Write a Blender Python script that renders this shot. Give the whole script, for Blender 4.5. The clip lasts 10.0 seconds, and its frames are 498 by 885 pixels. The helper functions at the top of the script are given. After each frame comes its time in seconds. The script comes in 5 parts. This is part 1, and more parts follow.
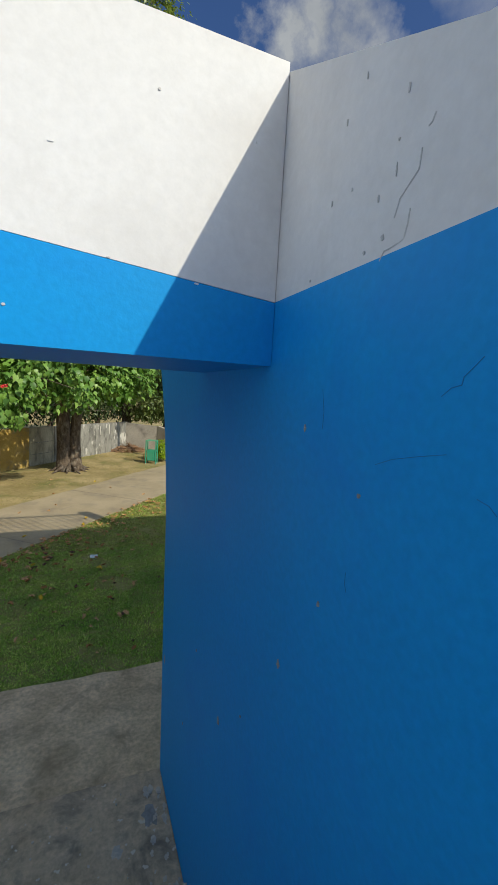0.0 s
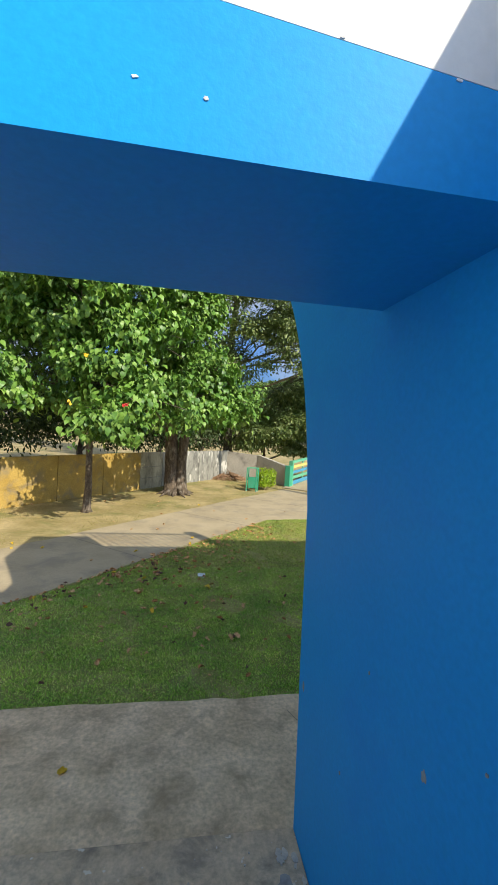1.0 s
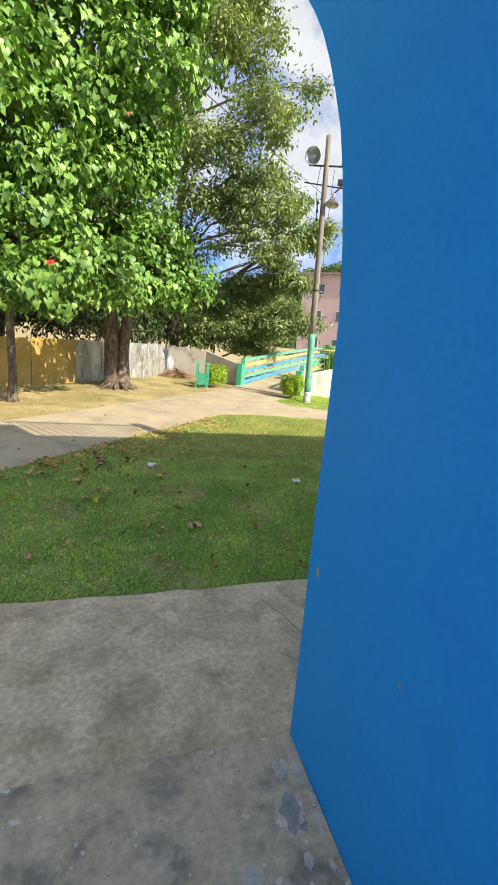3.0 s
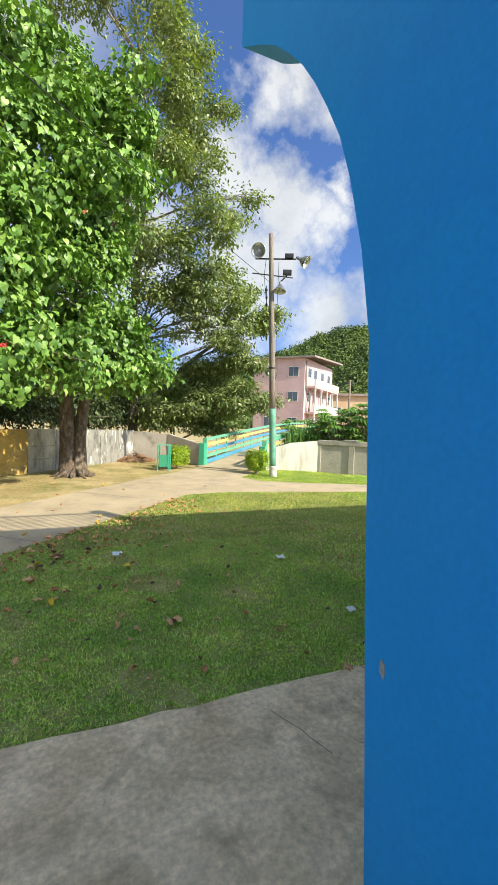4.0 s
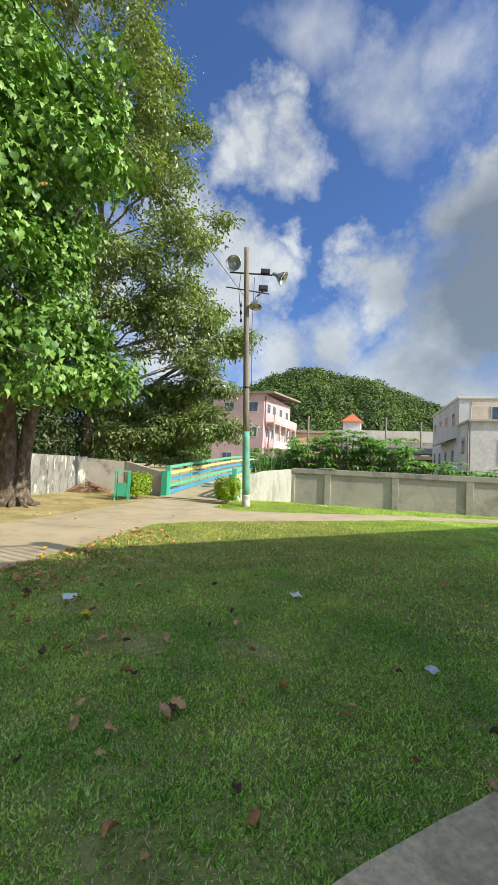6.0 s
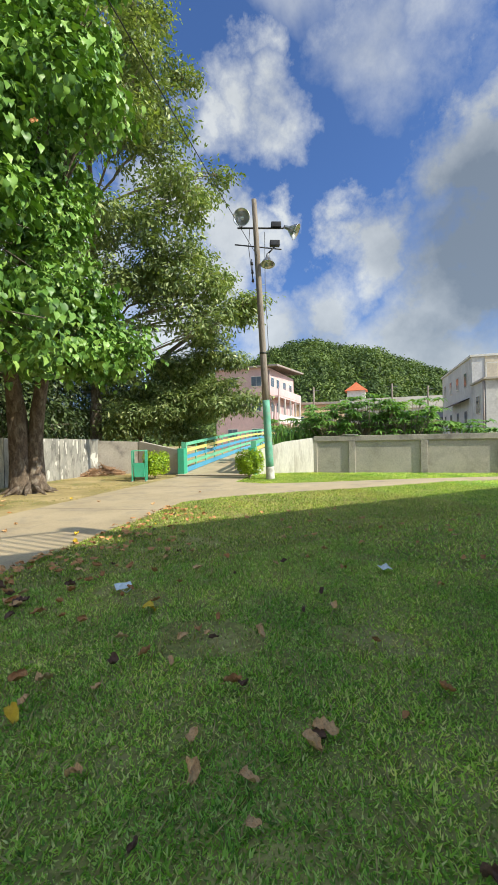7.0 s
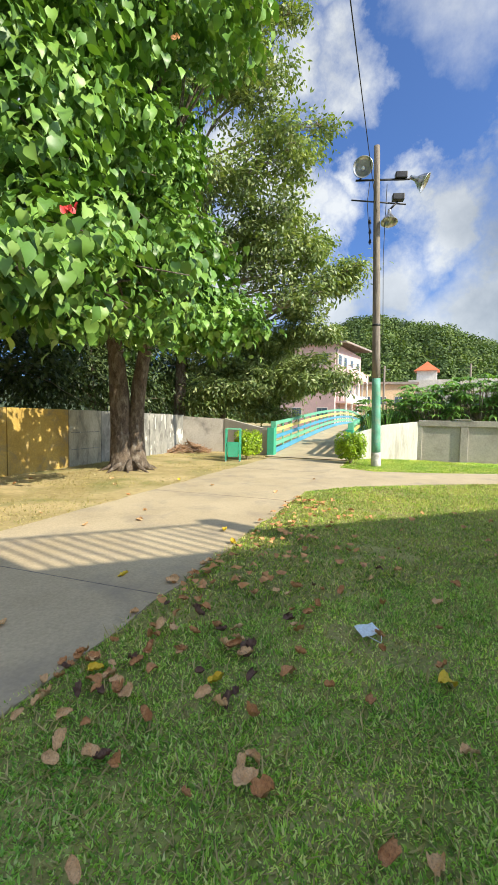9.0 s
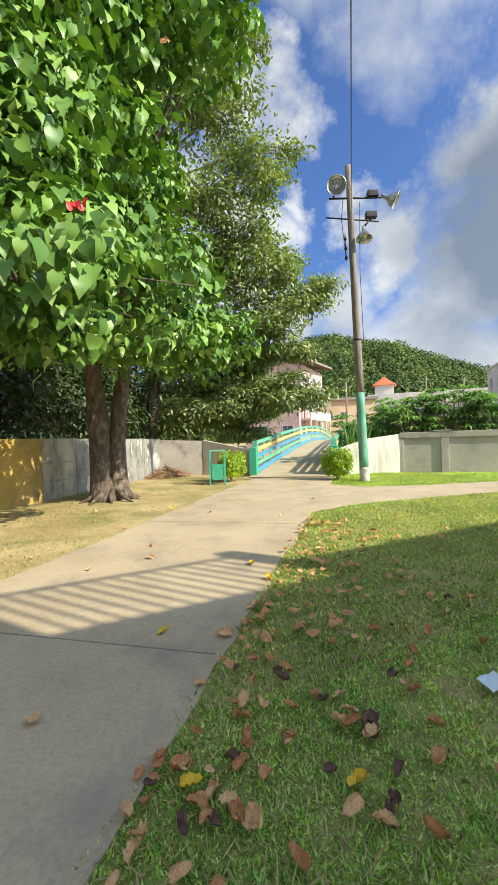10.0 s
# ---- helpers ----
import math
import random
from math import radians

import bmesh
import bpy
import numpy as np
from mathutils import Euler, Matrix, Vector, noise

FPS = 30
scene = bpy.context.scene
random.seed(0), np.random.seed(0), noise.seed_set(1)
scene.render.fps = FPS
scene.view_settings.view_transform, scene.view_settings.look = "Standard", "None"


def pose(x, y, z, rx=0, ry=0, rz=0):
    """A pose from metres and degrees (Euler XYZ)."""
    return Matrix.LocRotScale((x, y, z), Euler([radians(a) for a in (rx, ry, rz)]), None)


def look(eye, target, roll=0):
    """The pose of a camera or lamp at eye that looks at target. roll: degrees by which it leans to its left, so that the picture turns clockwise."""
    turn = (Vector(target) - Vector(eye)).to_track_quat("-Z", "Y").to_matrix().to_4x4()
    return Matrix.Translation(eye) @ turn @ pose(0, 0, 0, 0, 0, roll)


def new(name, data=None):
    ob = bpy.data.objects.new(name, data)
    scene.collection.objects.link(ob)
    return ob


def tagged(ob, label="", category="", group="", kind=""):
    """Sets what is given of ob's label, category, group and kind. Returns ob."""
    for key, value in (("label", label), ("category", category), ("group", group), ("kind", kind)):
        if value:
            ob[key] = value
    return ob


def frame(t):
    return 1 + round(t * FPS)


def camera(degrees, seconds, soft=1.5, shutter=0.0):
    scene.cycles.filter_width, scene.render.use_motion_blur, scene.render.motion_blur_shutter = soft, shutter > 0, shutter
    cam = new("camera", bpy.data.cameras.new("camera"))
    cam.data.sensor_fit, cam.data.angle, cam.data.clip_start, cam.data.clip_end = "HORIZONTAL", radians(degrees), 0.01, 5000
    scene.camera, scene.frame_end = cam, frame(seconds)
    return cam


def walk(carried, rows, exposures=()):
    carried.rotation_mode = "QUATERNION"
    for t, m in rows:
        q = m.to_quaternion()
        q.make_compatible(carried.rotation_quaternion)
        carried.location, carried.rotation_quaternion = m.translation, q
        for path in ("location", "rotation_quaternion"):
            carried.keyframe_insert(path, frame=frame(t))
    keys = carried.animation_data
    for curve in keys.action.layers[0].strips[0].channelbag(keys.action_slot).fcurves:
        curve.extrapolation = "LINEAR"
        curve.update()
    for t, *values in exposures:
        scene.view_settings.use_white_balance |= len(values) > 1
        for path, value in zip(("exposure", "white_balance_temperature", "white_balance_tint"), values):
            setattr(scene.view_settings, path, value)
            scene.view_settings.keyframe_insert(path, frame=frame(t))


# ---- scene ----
cam = camera(61.7, 10.0, 1.0)
PATH = [
    (0, (-1.53, 0.157, 3.551), (-0.775, 1.995, 3.323), 3.4),
    (0.5, (-1.678, 0.405, 3.362), (-1.022, 2.274, 3.085), 5.7),
    (1, (-1.766, 0.712, 3.074), (-1.443, 2.684, 2.996), 3.3),
    (1.5, (-1.768, 1.0, 2.866), (-1.145, 2.843, 2.399), 5.9),
    (2, (-1.79, 1.28, 2.749), (-1.154, 3.136, 2.36), 5.1),
    (2.5, (-1.765, 1.515, 2.532), (-1.113, 3.27, 1.827), 8.5),
    (2.7, (-1.782, 1.609, 2.47), (-1.193, 3.415, 1.845), 6.3),
    (3.8, (-1.855, 2.194, 2.194), (-1.162, 4.061, 2.01), 5.3),
    (4, (-1.868, 2.285, 2.15), (-1.097, 4.128, 2.059), 2.2),
    (4.2, (-1.893, 2.388, 2.137), (-1.169, 4.246, 1.987), 2.3),
    (4.5, (-1.861, 2.554, 2.031), (-1.182, 4.432, 1.918), 0.7),
    (5, (-1.835, 2.921, 1.835), (-1.042, 4.746, 1.627), 3.5),
    (5.5, (-1.838, 3.372, 1.701), (-0.894, 5.135, 1.694), 3.6),
    (5.7, (-1.791, 3.638, 1.658), (-0.847, 5.398, 1.767), 3.2),
    (6.8, (-1.965, 4.796, 1.378), (-0.96, 6.525, 1.414), -0.2),
    (7, (-2.012, 5.051, 1.352), (-1.059, 6.809, 1.346), -1.1),
    (7.5, (-2.248, 5.541, 1.357), (-1.433, 7.366, 1.315), -0.5),
    (8, (-2.43, 6.046, 1.34), (-1.67, 7.892, 1.224), 0.3),
    (8.5, (-2.646, 6.436, 1.404), (-1.956, 8.308, 1.268), 0.7),
    (9, (-2.971, 6.751, 1.442), (-2.249, 8.613, 1.329), 1.0),
    (9.5, (-3.196, 7.15, 1.415), (-2.246, 8.909, 1.37), 0.9),
    (10, (-3.441, 7.503, 1.441), (-2.555, 9.296, 1.424), -1.8),
]
EXPOSE = [(0.0, 0.73, 6650, 6), (0.5, 0.92, 6650, 6), (1.0, 1.34, 6700, 7), (1.5, 1.92, 6800, 8), (2.0, 1.95, 6850, 9), (2.5, 1.93, 6950, 10), (4.0, 1.80, 6850, 8), (5.0, 1.68, 6750, 7), (5.7, 1.54, 6650, 6),
          (7.0, 1.53, 6650, 6), (8.5, 1.82, 6700, 7), (10.0, 1.76, 6750, 7)]
walk(cam, [(t, look(eye, target, roll)) for t, eye, target, roll in PATH], EXPOSE)

# ---- world and sun ----
SUN_TO = Vector((0.8, -1.2, 1.0)).normalized()      # towards the sun
world = bpy.data.worlds.new("sky")
scene.world = world
world.use_nodes = True
wn, wl = world.node_tree.nodes, world.node_tree.links
wn.clear()
w_out = wn.new("ShaderNodeOutputWorld")
w_bg = wn.new("ShaderNodeBackground")
w_bg.inputs["Strength"].default_value = 0.14
sky = wn.new("ShaderNodeTexSky")
sky.sky_type = "NISHITA"
sky.sun_disc = False
sky.sun_elevation = math.asin(SUN_TO.z)
sky.sun_rotation = math.atan2(SUN_TO.x, SUN_TO.y)
sky.altitude = 200
sky.ozone_density = 3.0
sky.air_density = 0.8
sky.dust_density = 4.0
# clouds: soft lobes at the places of the cumulus banks over the hill, and drifting noise clouds over the rest of the sky
w_tc = wn.new("ShaderNodeTexCoord")


def w_math(op, a, b, c=None):
    n = wn.new("ShaderNodeMath")
    n.operation = op
    for k, v in enumerate((a, b, c)):
        if isinstance(v, (int, float)):
            n.inputs[k].default_value = v
        elif v is not None:
            wl.new(v, n.inputs[k])
    return n.outputs[0]


def w_noise(vec, scale, detail, rough, distort=0.0):
    n = wn.new("ShaderNodeTexNoise")
    for key, v in (("Scale", scale), ("Detail", detail), ("Roughness", rough), ("Distortion", distort)):
        n.inputs[key].default_value = v
    wl.new(vec, n.inputs["Vector"])
    return n


def w_ramp(fac, stops):
    r = wn.new("ShaderNodeValToRGB")
    for e, (p, c) in zip(r.color_ramp.elements, stops):
        e.position, e.color = p, (*c, 1)
    wl.new(fac, r.inputs["Fac"])
    return r.outputs["Color"]


def w_mixed(kind, fac, a, b):
    m = wn.new("ShaderNodeMixRGB")
    m.blend_type = kind
    for sock, v in (("Fac", fac), ("Color1", a), ("Color2", b)):
        if isinstance(v, (int, float)):
            m.inputs[sock].default_value = v
        elif isinstance(v, tuple):
            m.inputs[sock].default_value = (*v, 1)
        else:
            wl.new(v, m.inputs[sock])
    return m.outputs["Color"]


# directions frayed by noise, so that the lobes get billowing rims
w_rag = w_noise(w_tc.outputs["Generated"], 6.0, 10, 0.63)
w_off = wn.new("ShaderNodeVectorMath")
w_off.operation = "MULTIPLY_ADD"
wl.new(w_rag.outputs["Color"], w_off.inputs[0])
w_off.inputs[1].default_value = (0.30, 0.30, 0.30)
w_off.inputs[2].default_value = (-0.15, -0.15, -0.15)
w_dir = wn.new("ShaderNodeVectorMath")
w_dir.operation = "ADD"
wl.new(w_tc.outputs["Generated"], w_dir.inputs[0])
wl.new(w_off.outputs[0], w_dir.inputs[1])


def lobes_of(banks, vec):
    """The largest of 1 - distance / radius over the banks' lobes."""
    best = None
    for c, r, top in banks:
        n = wn.new("ShaderNodeVectorMath")
        n.operation = "DISTANCE"
        wl.new(vec, n.inputs[0])
        n.inputs[1].default_value = c
        v = w_math("MULTIPLY_ADD", n.outputs["Value"], -top / r, top)
        best = v if best is None else w_math("MAXIMUM", best, v)
    return best


BANKS = [((0.337, 0.694, 0.636), 0.085, 0.9), ((0.430, 0.663, 0.613), 0.090, 0.9), ((0.399, 0.611, 0.684), 0.055, 0.7), ((0.296, 0.727, 0.620), 0.07, 0.9),
         ((0.270, 0.817, 0.509), 0.115, 1.2), ((0.340, 0.803, 0.490), 0.10, 1.2), ((0.401, 0.810, 0.428), 0.10, 1.2), ((0.352, 0.868, 0.349), 0.14, 1.2),
         ((0.298, 0.921, 0.249), 0.17, 1.2), ((0.482, 0.739, 0.471), 0.055, 0.9), ((0.471, 0.780, 0.412), 0.075, 0.9), ((0.730, 0.470, 0.495), 0.135, 1.4),
         ((0.815, 0.460, 0.359), 0.19, 1.4), ((0.780, 0.560, 0.286), 0.15, 1.3), ((0.664, 0.640, 0.388), 0.105, 1.2), ((0.602, 0.678, 0.421), 0.06, 0.9),
         ((0.589, 0.652, 0.477), 0.05, 0.7), ((0.700, 0.435, 0.570), 0.09, 1.2), ((0.629, 0.729, 0.270), 0.11, 1.1), ((0.509, 0.822, 0.254), 0.13, 1.0),
         ((0.761, 0.619, 0.197), 0.15, 1.1), ((0.05, 0.93, 0.36), 0.22, 1.0), ((0.80, 0.57, 0.13), 0.20, 1.2), ((0.70, 0.70, 0.12), 0.20, 1.1), ((0.544, 0.504, 0.671), 0.11, 0.46), ((0.600, 0.430, 0.680), 0.09, 0.46), ((0.49, 0.518, 0.701), 0.06, 0.4)]
w_bank = lobes_of(BANKS, w_dir.outputs[0])
w_fill = w_noise(w_tc.outputs["Generated"], 2.4, 7, 0.52, 0.25)
# the drifting clouds keep off the clear gaps between the banks
w_far = lobes_of([((0.52, 0.70, 0.48), 0.62, 1.0)], w_tc.outputs["Generated"])
w_free = w_math("MULTIPLY_ADD", w_math("MAXIMUM", w_far, 0.0), -1.2, w_math("MULTIPLY_ADD", w_fill.outputs["Fac"], 4.0, -1.75))
w_field = w_math("MAXIMUM", w_bank, w_free)
w_cover = w_ramp(w_field, ((0.0, (0, 0, 0)), (0.70, (0.97, 0.97, 0.97))))
# grey undersides, white tops
w_soft = w_noise(w_tc.outputs["Generated"], 7.0, 7, 0.6)
w_dim = lobes_of([((0.82, 0.47, 0.40), 0.30, 0.95), ((0.78, 0.60, 0.22), 0.20, 0.5), ((0.60, 0.76, 0.22), 0.16, 0.35), ((0.40, 0.645, 0.60), 0.07, 0.25)], w_tc.outputs["Generated"])
w_lit = w_math("SUBTRACT", w_math("MULTIPLY_ADD", w_soft.outputs["Fac"], 1.1, 0.30), w_math("MULTIPLY", w_math("MAXIMUM", w_dim, 0.0), 1.45))
w_c = w_ramp(w_lit, ((0.0, (0.41, 0.48, 0.56)), (0.95, (1.72, 1.76, 1.80))))
w_blue = w_mixed("MULTIPLY", 1.0, sky.outputs["Color"], (0.27, 0.38, 0.55))
# clouds take on the glow of the sky round the sun
w_cloud = w_mixed("ADD", 0.12, w_c, sky.outputs["Color"])
wl.new(w_mixed("MIX", w_cover, w_blue, w_cloud), w_bg.inputs["Color"])
wl.new(w_bg.outputs["Background"], w_out.inputs["Surface"])

sun_data = bpy.data.lights.new("sun", "SUN")
sun_data.energy = 2.05
sun_data.angle = radians(0.53)
sun_data.color = (1.0, 0.91, 0.76)
sun_lamp = new("sun", sun_data)
sun_lamp.matrix_world = look((0, 0, 30), Vector((0, 0, 30)) - SUN_TO)


# ---- materials ----
def ramp(nt, fac, stops):
    r = nt.nodes.new("ShaderNodeValToRGB")
    els = r.color_ramp.elements
    while len(els) < len(stops):
        els.new(0.5)
    for e, (p, c) in zip(els, stops):
        e.position, e.color = p, (*c, 1)
    nt.links.new(fac, r.inputs["Fac"])
    return r.outputs["Color"]


def noise_tex(nt, scale, detail=4.0, rough=0.55, vec=None, distort=0.0):
    n = nt.nodes.new("ShaderNodeTexNoise")
    n.inputs["Scale"].default_value = scale
    n.inputs["Detail"].default_value = detail
    n.inputs["Roughness"].default_value = rough
    n.inputs["Distortion"].default_value = distort
    if vec is not None:
        nt.links.new(vec, n.inputs["Vector"])
    return n.outputs["Fac"]


def blend(nt, a, b, fac, kind="MIX"):
    m = nt.nodes.new("ShaderNodeMixRGB")
    m.blend_type = kind
    for sock, v in (("Fac", fac), ("Color1", a), ("Color2", b)):
        if isinstance(v, (int, float)):
            m.inputs[sock].default_value = v
        elif isinstance(v, tuple):
            m.inputs[sock].default_value = (*v, 1)
        else:
            nt.links.new(v, m.inputs[sock])
    return m.outputs["Color"]


def surface(name, c1, c2, rough=0.8, big=1.2, fine=25.0, bump=0.25, depth=0.01, stain=None, stain_amt=0.5, stain_scale=0.8,
            metal=0.0, stretch=None, spots=None, island=0.0, grain_amt=0.15):
    """Two tones at a broad scale, fine grain, optional stains and spots, relief by noise."""
    m = bpy.data.materials.new(name)
    m.use_nodes = True
    nt = m.node_tree
    bsdf = nt.nodes["Principled BSDF"]
    tc = nt.nodes.new("ShaderNodeTexCoord")
    vec = tc.outputs["Object"]
    if stretch:
        mp = nt.nodes.new("ShaderNodeMapping")
        mp.inputs["Scale"].default_value = stretch
        nt.links.new(vec, mp.inputs["Vector"])
        vec = mp.outputs["Vector"]
    broad = noise_tex(nt, big, 5, 0.6, vec)
    grain = noise_tex(nt, fine, 4, 0.6, vec)
    col = ramp(nt, broad, [(0.35, c1), (0.65, c2)])
    g = ramp(nt, grain, [(0.3, (1 - grain_amt,) * 3), (0.7, (1 + 0.7 * grain_amt,) * 3)])
    col = blend(nt, col, g, 1.0, "MULTIPLY")
    if stain:
        s = ramp(nt, noise_tex(nt, stain_scale, 6, 0.65, vec, 0.4), [(0.5, (0, 0, 0)), (0.68, (stain_amt,) * 3)])
        col = blend(nt, col, stain, s)
    if spots:
        s = ramp(nt, noise_tex(nt, spots[1], 2, 0.5, vec), [(spots[2], (0, 0, 0)), (spots[2] + 0.03, (1, 1, 1))])
        col = blend(nt, col, spots[0], s)
    if island:
        geo = nt.nodes.new("ShaderNodeNewGeometry")
        v = ramp(nt, geo.outputs["Random Per Island"], [(0.0, (1 - island,) * 3), (1.0, (1 + island,) * 3)])
        col = blend(nt, col, v, 1.0, "MULTIPLY")
    nt.links.new(col, bsdf.inputs["Base Color"])
    bsdf.inputs["Roughness"].default_value = rough
    bsdf.inputs["Metallic"].default_value = metal
    if bump:
        b = nt.nodes.new("ShaderNodeBump")
        b.inputs["Strength"].default_value = bump
        b.inputs["Distance"].default_value = depth
        h = blend(nt, grain, broad, 0.4)
        nt.links.new(h, b.inputs["Height"])
        nt.links.new(b.outputs["Normal"], bsdf.inputs["Normal"])
    return m


def foliage(name, tones, rough=0.45, through_light=0.35, scale=0.9, patches=((0.75, 0.78, 0.75), (1.2, 1.18, 1.1))):
    """Leaves: each its own tone, some light passing through the blade."""
    m = bpy.data.materials.new(name)
    m.use_nodes = True
    nt = m.node_tree
    bsdf = nt.nodes["Principled BSDF"]
    geo = nt.nodes.new("ShaderNodeNewGeometry")
    n = len(tones)
    col = ramp(nt, geo.outputs["Random Per Island"], [(i / (n - 1), c) for i, c in enumerate(tones)])
    tc = nt.nodes.new("ShaderNodeTexCoord")
    v = ramp(nt, noise_tex(nt, scale, 3, 0.5, tc.outputs["Object"]), [(0.3, patches[0]), (0.7, patches[1])])
    col = blend(nt, col, v, 1.0, "MULTIPLY")
    nt.links.new(col, bsdf.inputs["Base Color"])
    bsdf.inputs["Roughness"].default_value = rough
    tr = nt.nodes.new("ShaderNodeBsdfTranslucent")
    c2 = blend(nt, col, (1.5, 1.6, 0.5), 1.0, "MULTIPLY")
    nt.links.new(c2, tr.inputs["Color"])
    mx = nt.nodes.new("ShaderNodeMixShader")
    mx.inputs["Fac"].default_value = through_light
    nt.links.new(bsdf.outputs[0], mx.inputs[1])
    nt.links.new(tr.outputs[0], mx.inputs[2])
    nt.links.new(mx.outputs[0], nt.nodes["Material Output"].inputs["Surface"])
    return m


M_BLUE = surface("blue_paint", (0.004, 0.305, 0.72), (0.007, 0.33, 0.76), 0.55, 0.7, 38, 0.28, 0.005, (0.006, 0.24, 0.70), 0.4, 1.4, grain_amt=0.06)
M_BLUE.node_tree.nodes["Principled BSDF"].inputs["Specular IOR Level"].default_value = 0.2
M_WHITE = surface("white_paint", (0.74, 0.73, 0.71), (0.80, 0.79, 0.77), 0.75, 1.1, 34, 0.2, 0.005, (0.66, 0.64, 0.61), 0.4, 2.4, grain_amt=0.04)
M_SLAB = surface("worn_concrete", (0.60, 0.455, 0.28), (0.86, 0.67, 0.44), 0.88, 2.6, 24, 0.45, 0.012, (0.34, 0.25, 0.15), 0.7, 3.2, grain_amt=0.26)
M_STEP = surface("dark_concrete", (0.56, 0.41, 0.255), (0.72, 0.545, 0.36), 0.85, 2.0, 26, 0.45, 0.012, (0.15, 0.135, 0.115), 0.7, 3.4, spots=((0.74, 0.66, 0.54), 15.0, 0.68), grain_amt=0.24)
M_PATH = surface("path_concrete", (0.43, 0.345, 0.22), (0.53, 0.435, 0.285), 0.9, 0.7, 40, 0.35, 0.008, (0.28, 0.24, 0.19), 0.6, 1.3)
M_SOIL = surface("dry_soil", (0.33, 0.26, 0.10), (0.54, 0.42, 0.21), 0.95, 0.8, 9, 0.6, 0.03, (0.17, 0.20, 0.05), 0.8, 0.6)
M_LAWN = surface("lawn_soil", (0.20, 0.235, 0.055), (0.37, 0.355, 0.12), 0.95, 0.9, 30, 0.6, 0.03, (0.46, 0.38, 0.19), 0.6, 1.1, grain_amt=0.4)
M_BLOCK = surface("rendered_wall", (0.44, 0.41, 0.35), (0.53, 0.49, 0.42), 0.9, 0.8, 18, 0.3, 0.008, (0.24, 0.21, 0.17), 0.6, 1.1)
M_COPE = surface("coping", (0.38, 0.35, 0.30), (0.47, 0.43, 0.37), 0.9, 1.4, 20, 0.4, 0.01, (0.13, 0.12, 0.11), 0.7, 1.2)
M_LIME = surface("limewash", (0.74, 0.71, 0.63), (0.82, 0.79, 0.71), 0.9, 1.0, 14, 0.3, 0.008, (0.36, 0.31, 0.24), 0.65, 1.2, stretch=(3.0, 3.0, 0.45))
M_YELLOW = surface("ochre_paint", (0.44, 0.29, 0.07), (0.56, 0.39, 0.11), 0.85, 1.6, 20, 0.4, 0.012, (0.25, 0.21, 0.14), 0.85, 1.9)
# grey wash darkened for tree shade; pale spots are sun dapples and white paint
M_GREYW = surface("dappled_grey_wash", (0.20, 0.20, 0.18), (0.36, 0.35, 0.31), 0.88, 1.5, 18, 0.45, 0.012, (0.10, 0.095, 0.085), 0.9, 2.4, stretch=(1.6, 1.6, 0.7), spots=((0.55, 0.53, 0.48), 2.6, 0.60))
M_CREAMW = surface("faded_cream_wash", (0.36, 0.33, 0.24), (0.52, 0.48, 0.36), 0.88, 1.5, 18, 0.45, 0.012, (0.16, 0.15, 0.12), 0.85, 2.0, stretch=(1.6, 1.6, 0.7))
M_TEAL = surface("green_paint", (0.04, 0.34, 0.20), (0.06, 0.42, 0.26), 0.5, 2.0, 30, 0.2, 0.004, (0.10, 0.30, 0.20), 0.5, 4)
M_MINT = surface("mint_paint", (0.13, 0.46, 0.28), (0.18, 0.52, 0.33), 0.5, 2.0, 30, 0.2, 0.004, (0.12, 0.36, 0.28), 0.4, 4)
M_RAILY = surface("yellow_paint", (0.66, 0.55, 0.16), (0.72, 0.62, 0.22), 0.5, 2.0, 30, 0.2, 0.004)
M_RAILB = surface("rail_blue_paint", (0.06, 0.29, 0.47), (0.09, 0.35, 0.54), 0.5, 2.0, 30, 0.2, 0.004)
M_WOODP = surface("weathered_pole", (0.17, 0.14, 0.11), (0.30, 0.26, 0.21), 0.9, 2.0, 30, 0.6, 0.01, (0.08, 0.06, 0.05), 0.7, 2.5, stretch=(6, 6, 0.5))
M_POLEW = surface("pole_white", (0.50, 0.49, 0.45), (0.66, 0.65, 0.60), 0.85, 4.0, 30, 0.4, 0.008, (0.2, 0.17, 0.13), 0.7, 6)
M_POLEG = surface("pole_green", (0.10, 0.33, 0.22), (0.16, 0.42, 0.30), 0.7, 3.0, 30, 0.4, 0.008, (0.30, 0.30, 0.24), 0.6, 5)
M_STEEL = surface("dark_steel", (0.03, 0.03, 0.032), (0.06, 0.06, 0.06), 0.5, 4, 40, 0.1, 0.002, metal=0.6)
M_ALU = surface("spun_aluminium", (0.55, 0.55, 0.53), (0.66, 0.66, 0.64), 0.32, 4, 40, 0.05, 0.002, metal=0.9)
M_CABLE = surface("black_cable", (0.012, 0.012, 0.012), (0.02, 0.02, 0.02), 0.6, 4, 40, 0)
M_BARK = surface("bark", (0.085, 0.062, 0.045), (0.19, 0.145, 0.105), 0.92, 5.0, 30, 1.0, 0.05, (0.36, 0.32, 0.26), 0.7, 4.5, stretch=(2.0, 2.0, 0.9), grain_amt=0.45)
M_TWIG = surface("twig_bark", (0.24, 0.20, 0.15), (0.34, 0.29, 0.22), 0.9, 3.0, 26, 0.4, 0.01)
M_PINK = surface("pink_render", (0.58, 0.40, 0.40), (0.66, 0.47, 0.46), 0.85, 0.5, 8, 0.1, 0.01, (0.45, 0.36, 0.35), 0.5, 0.4)
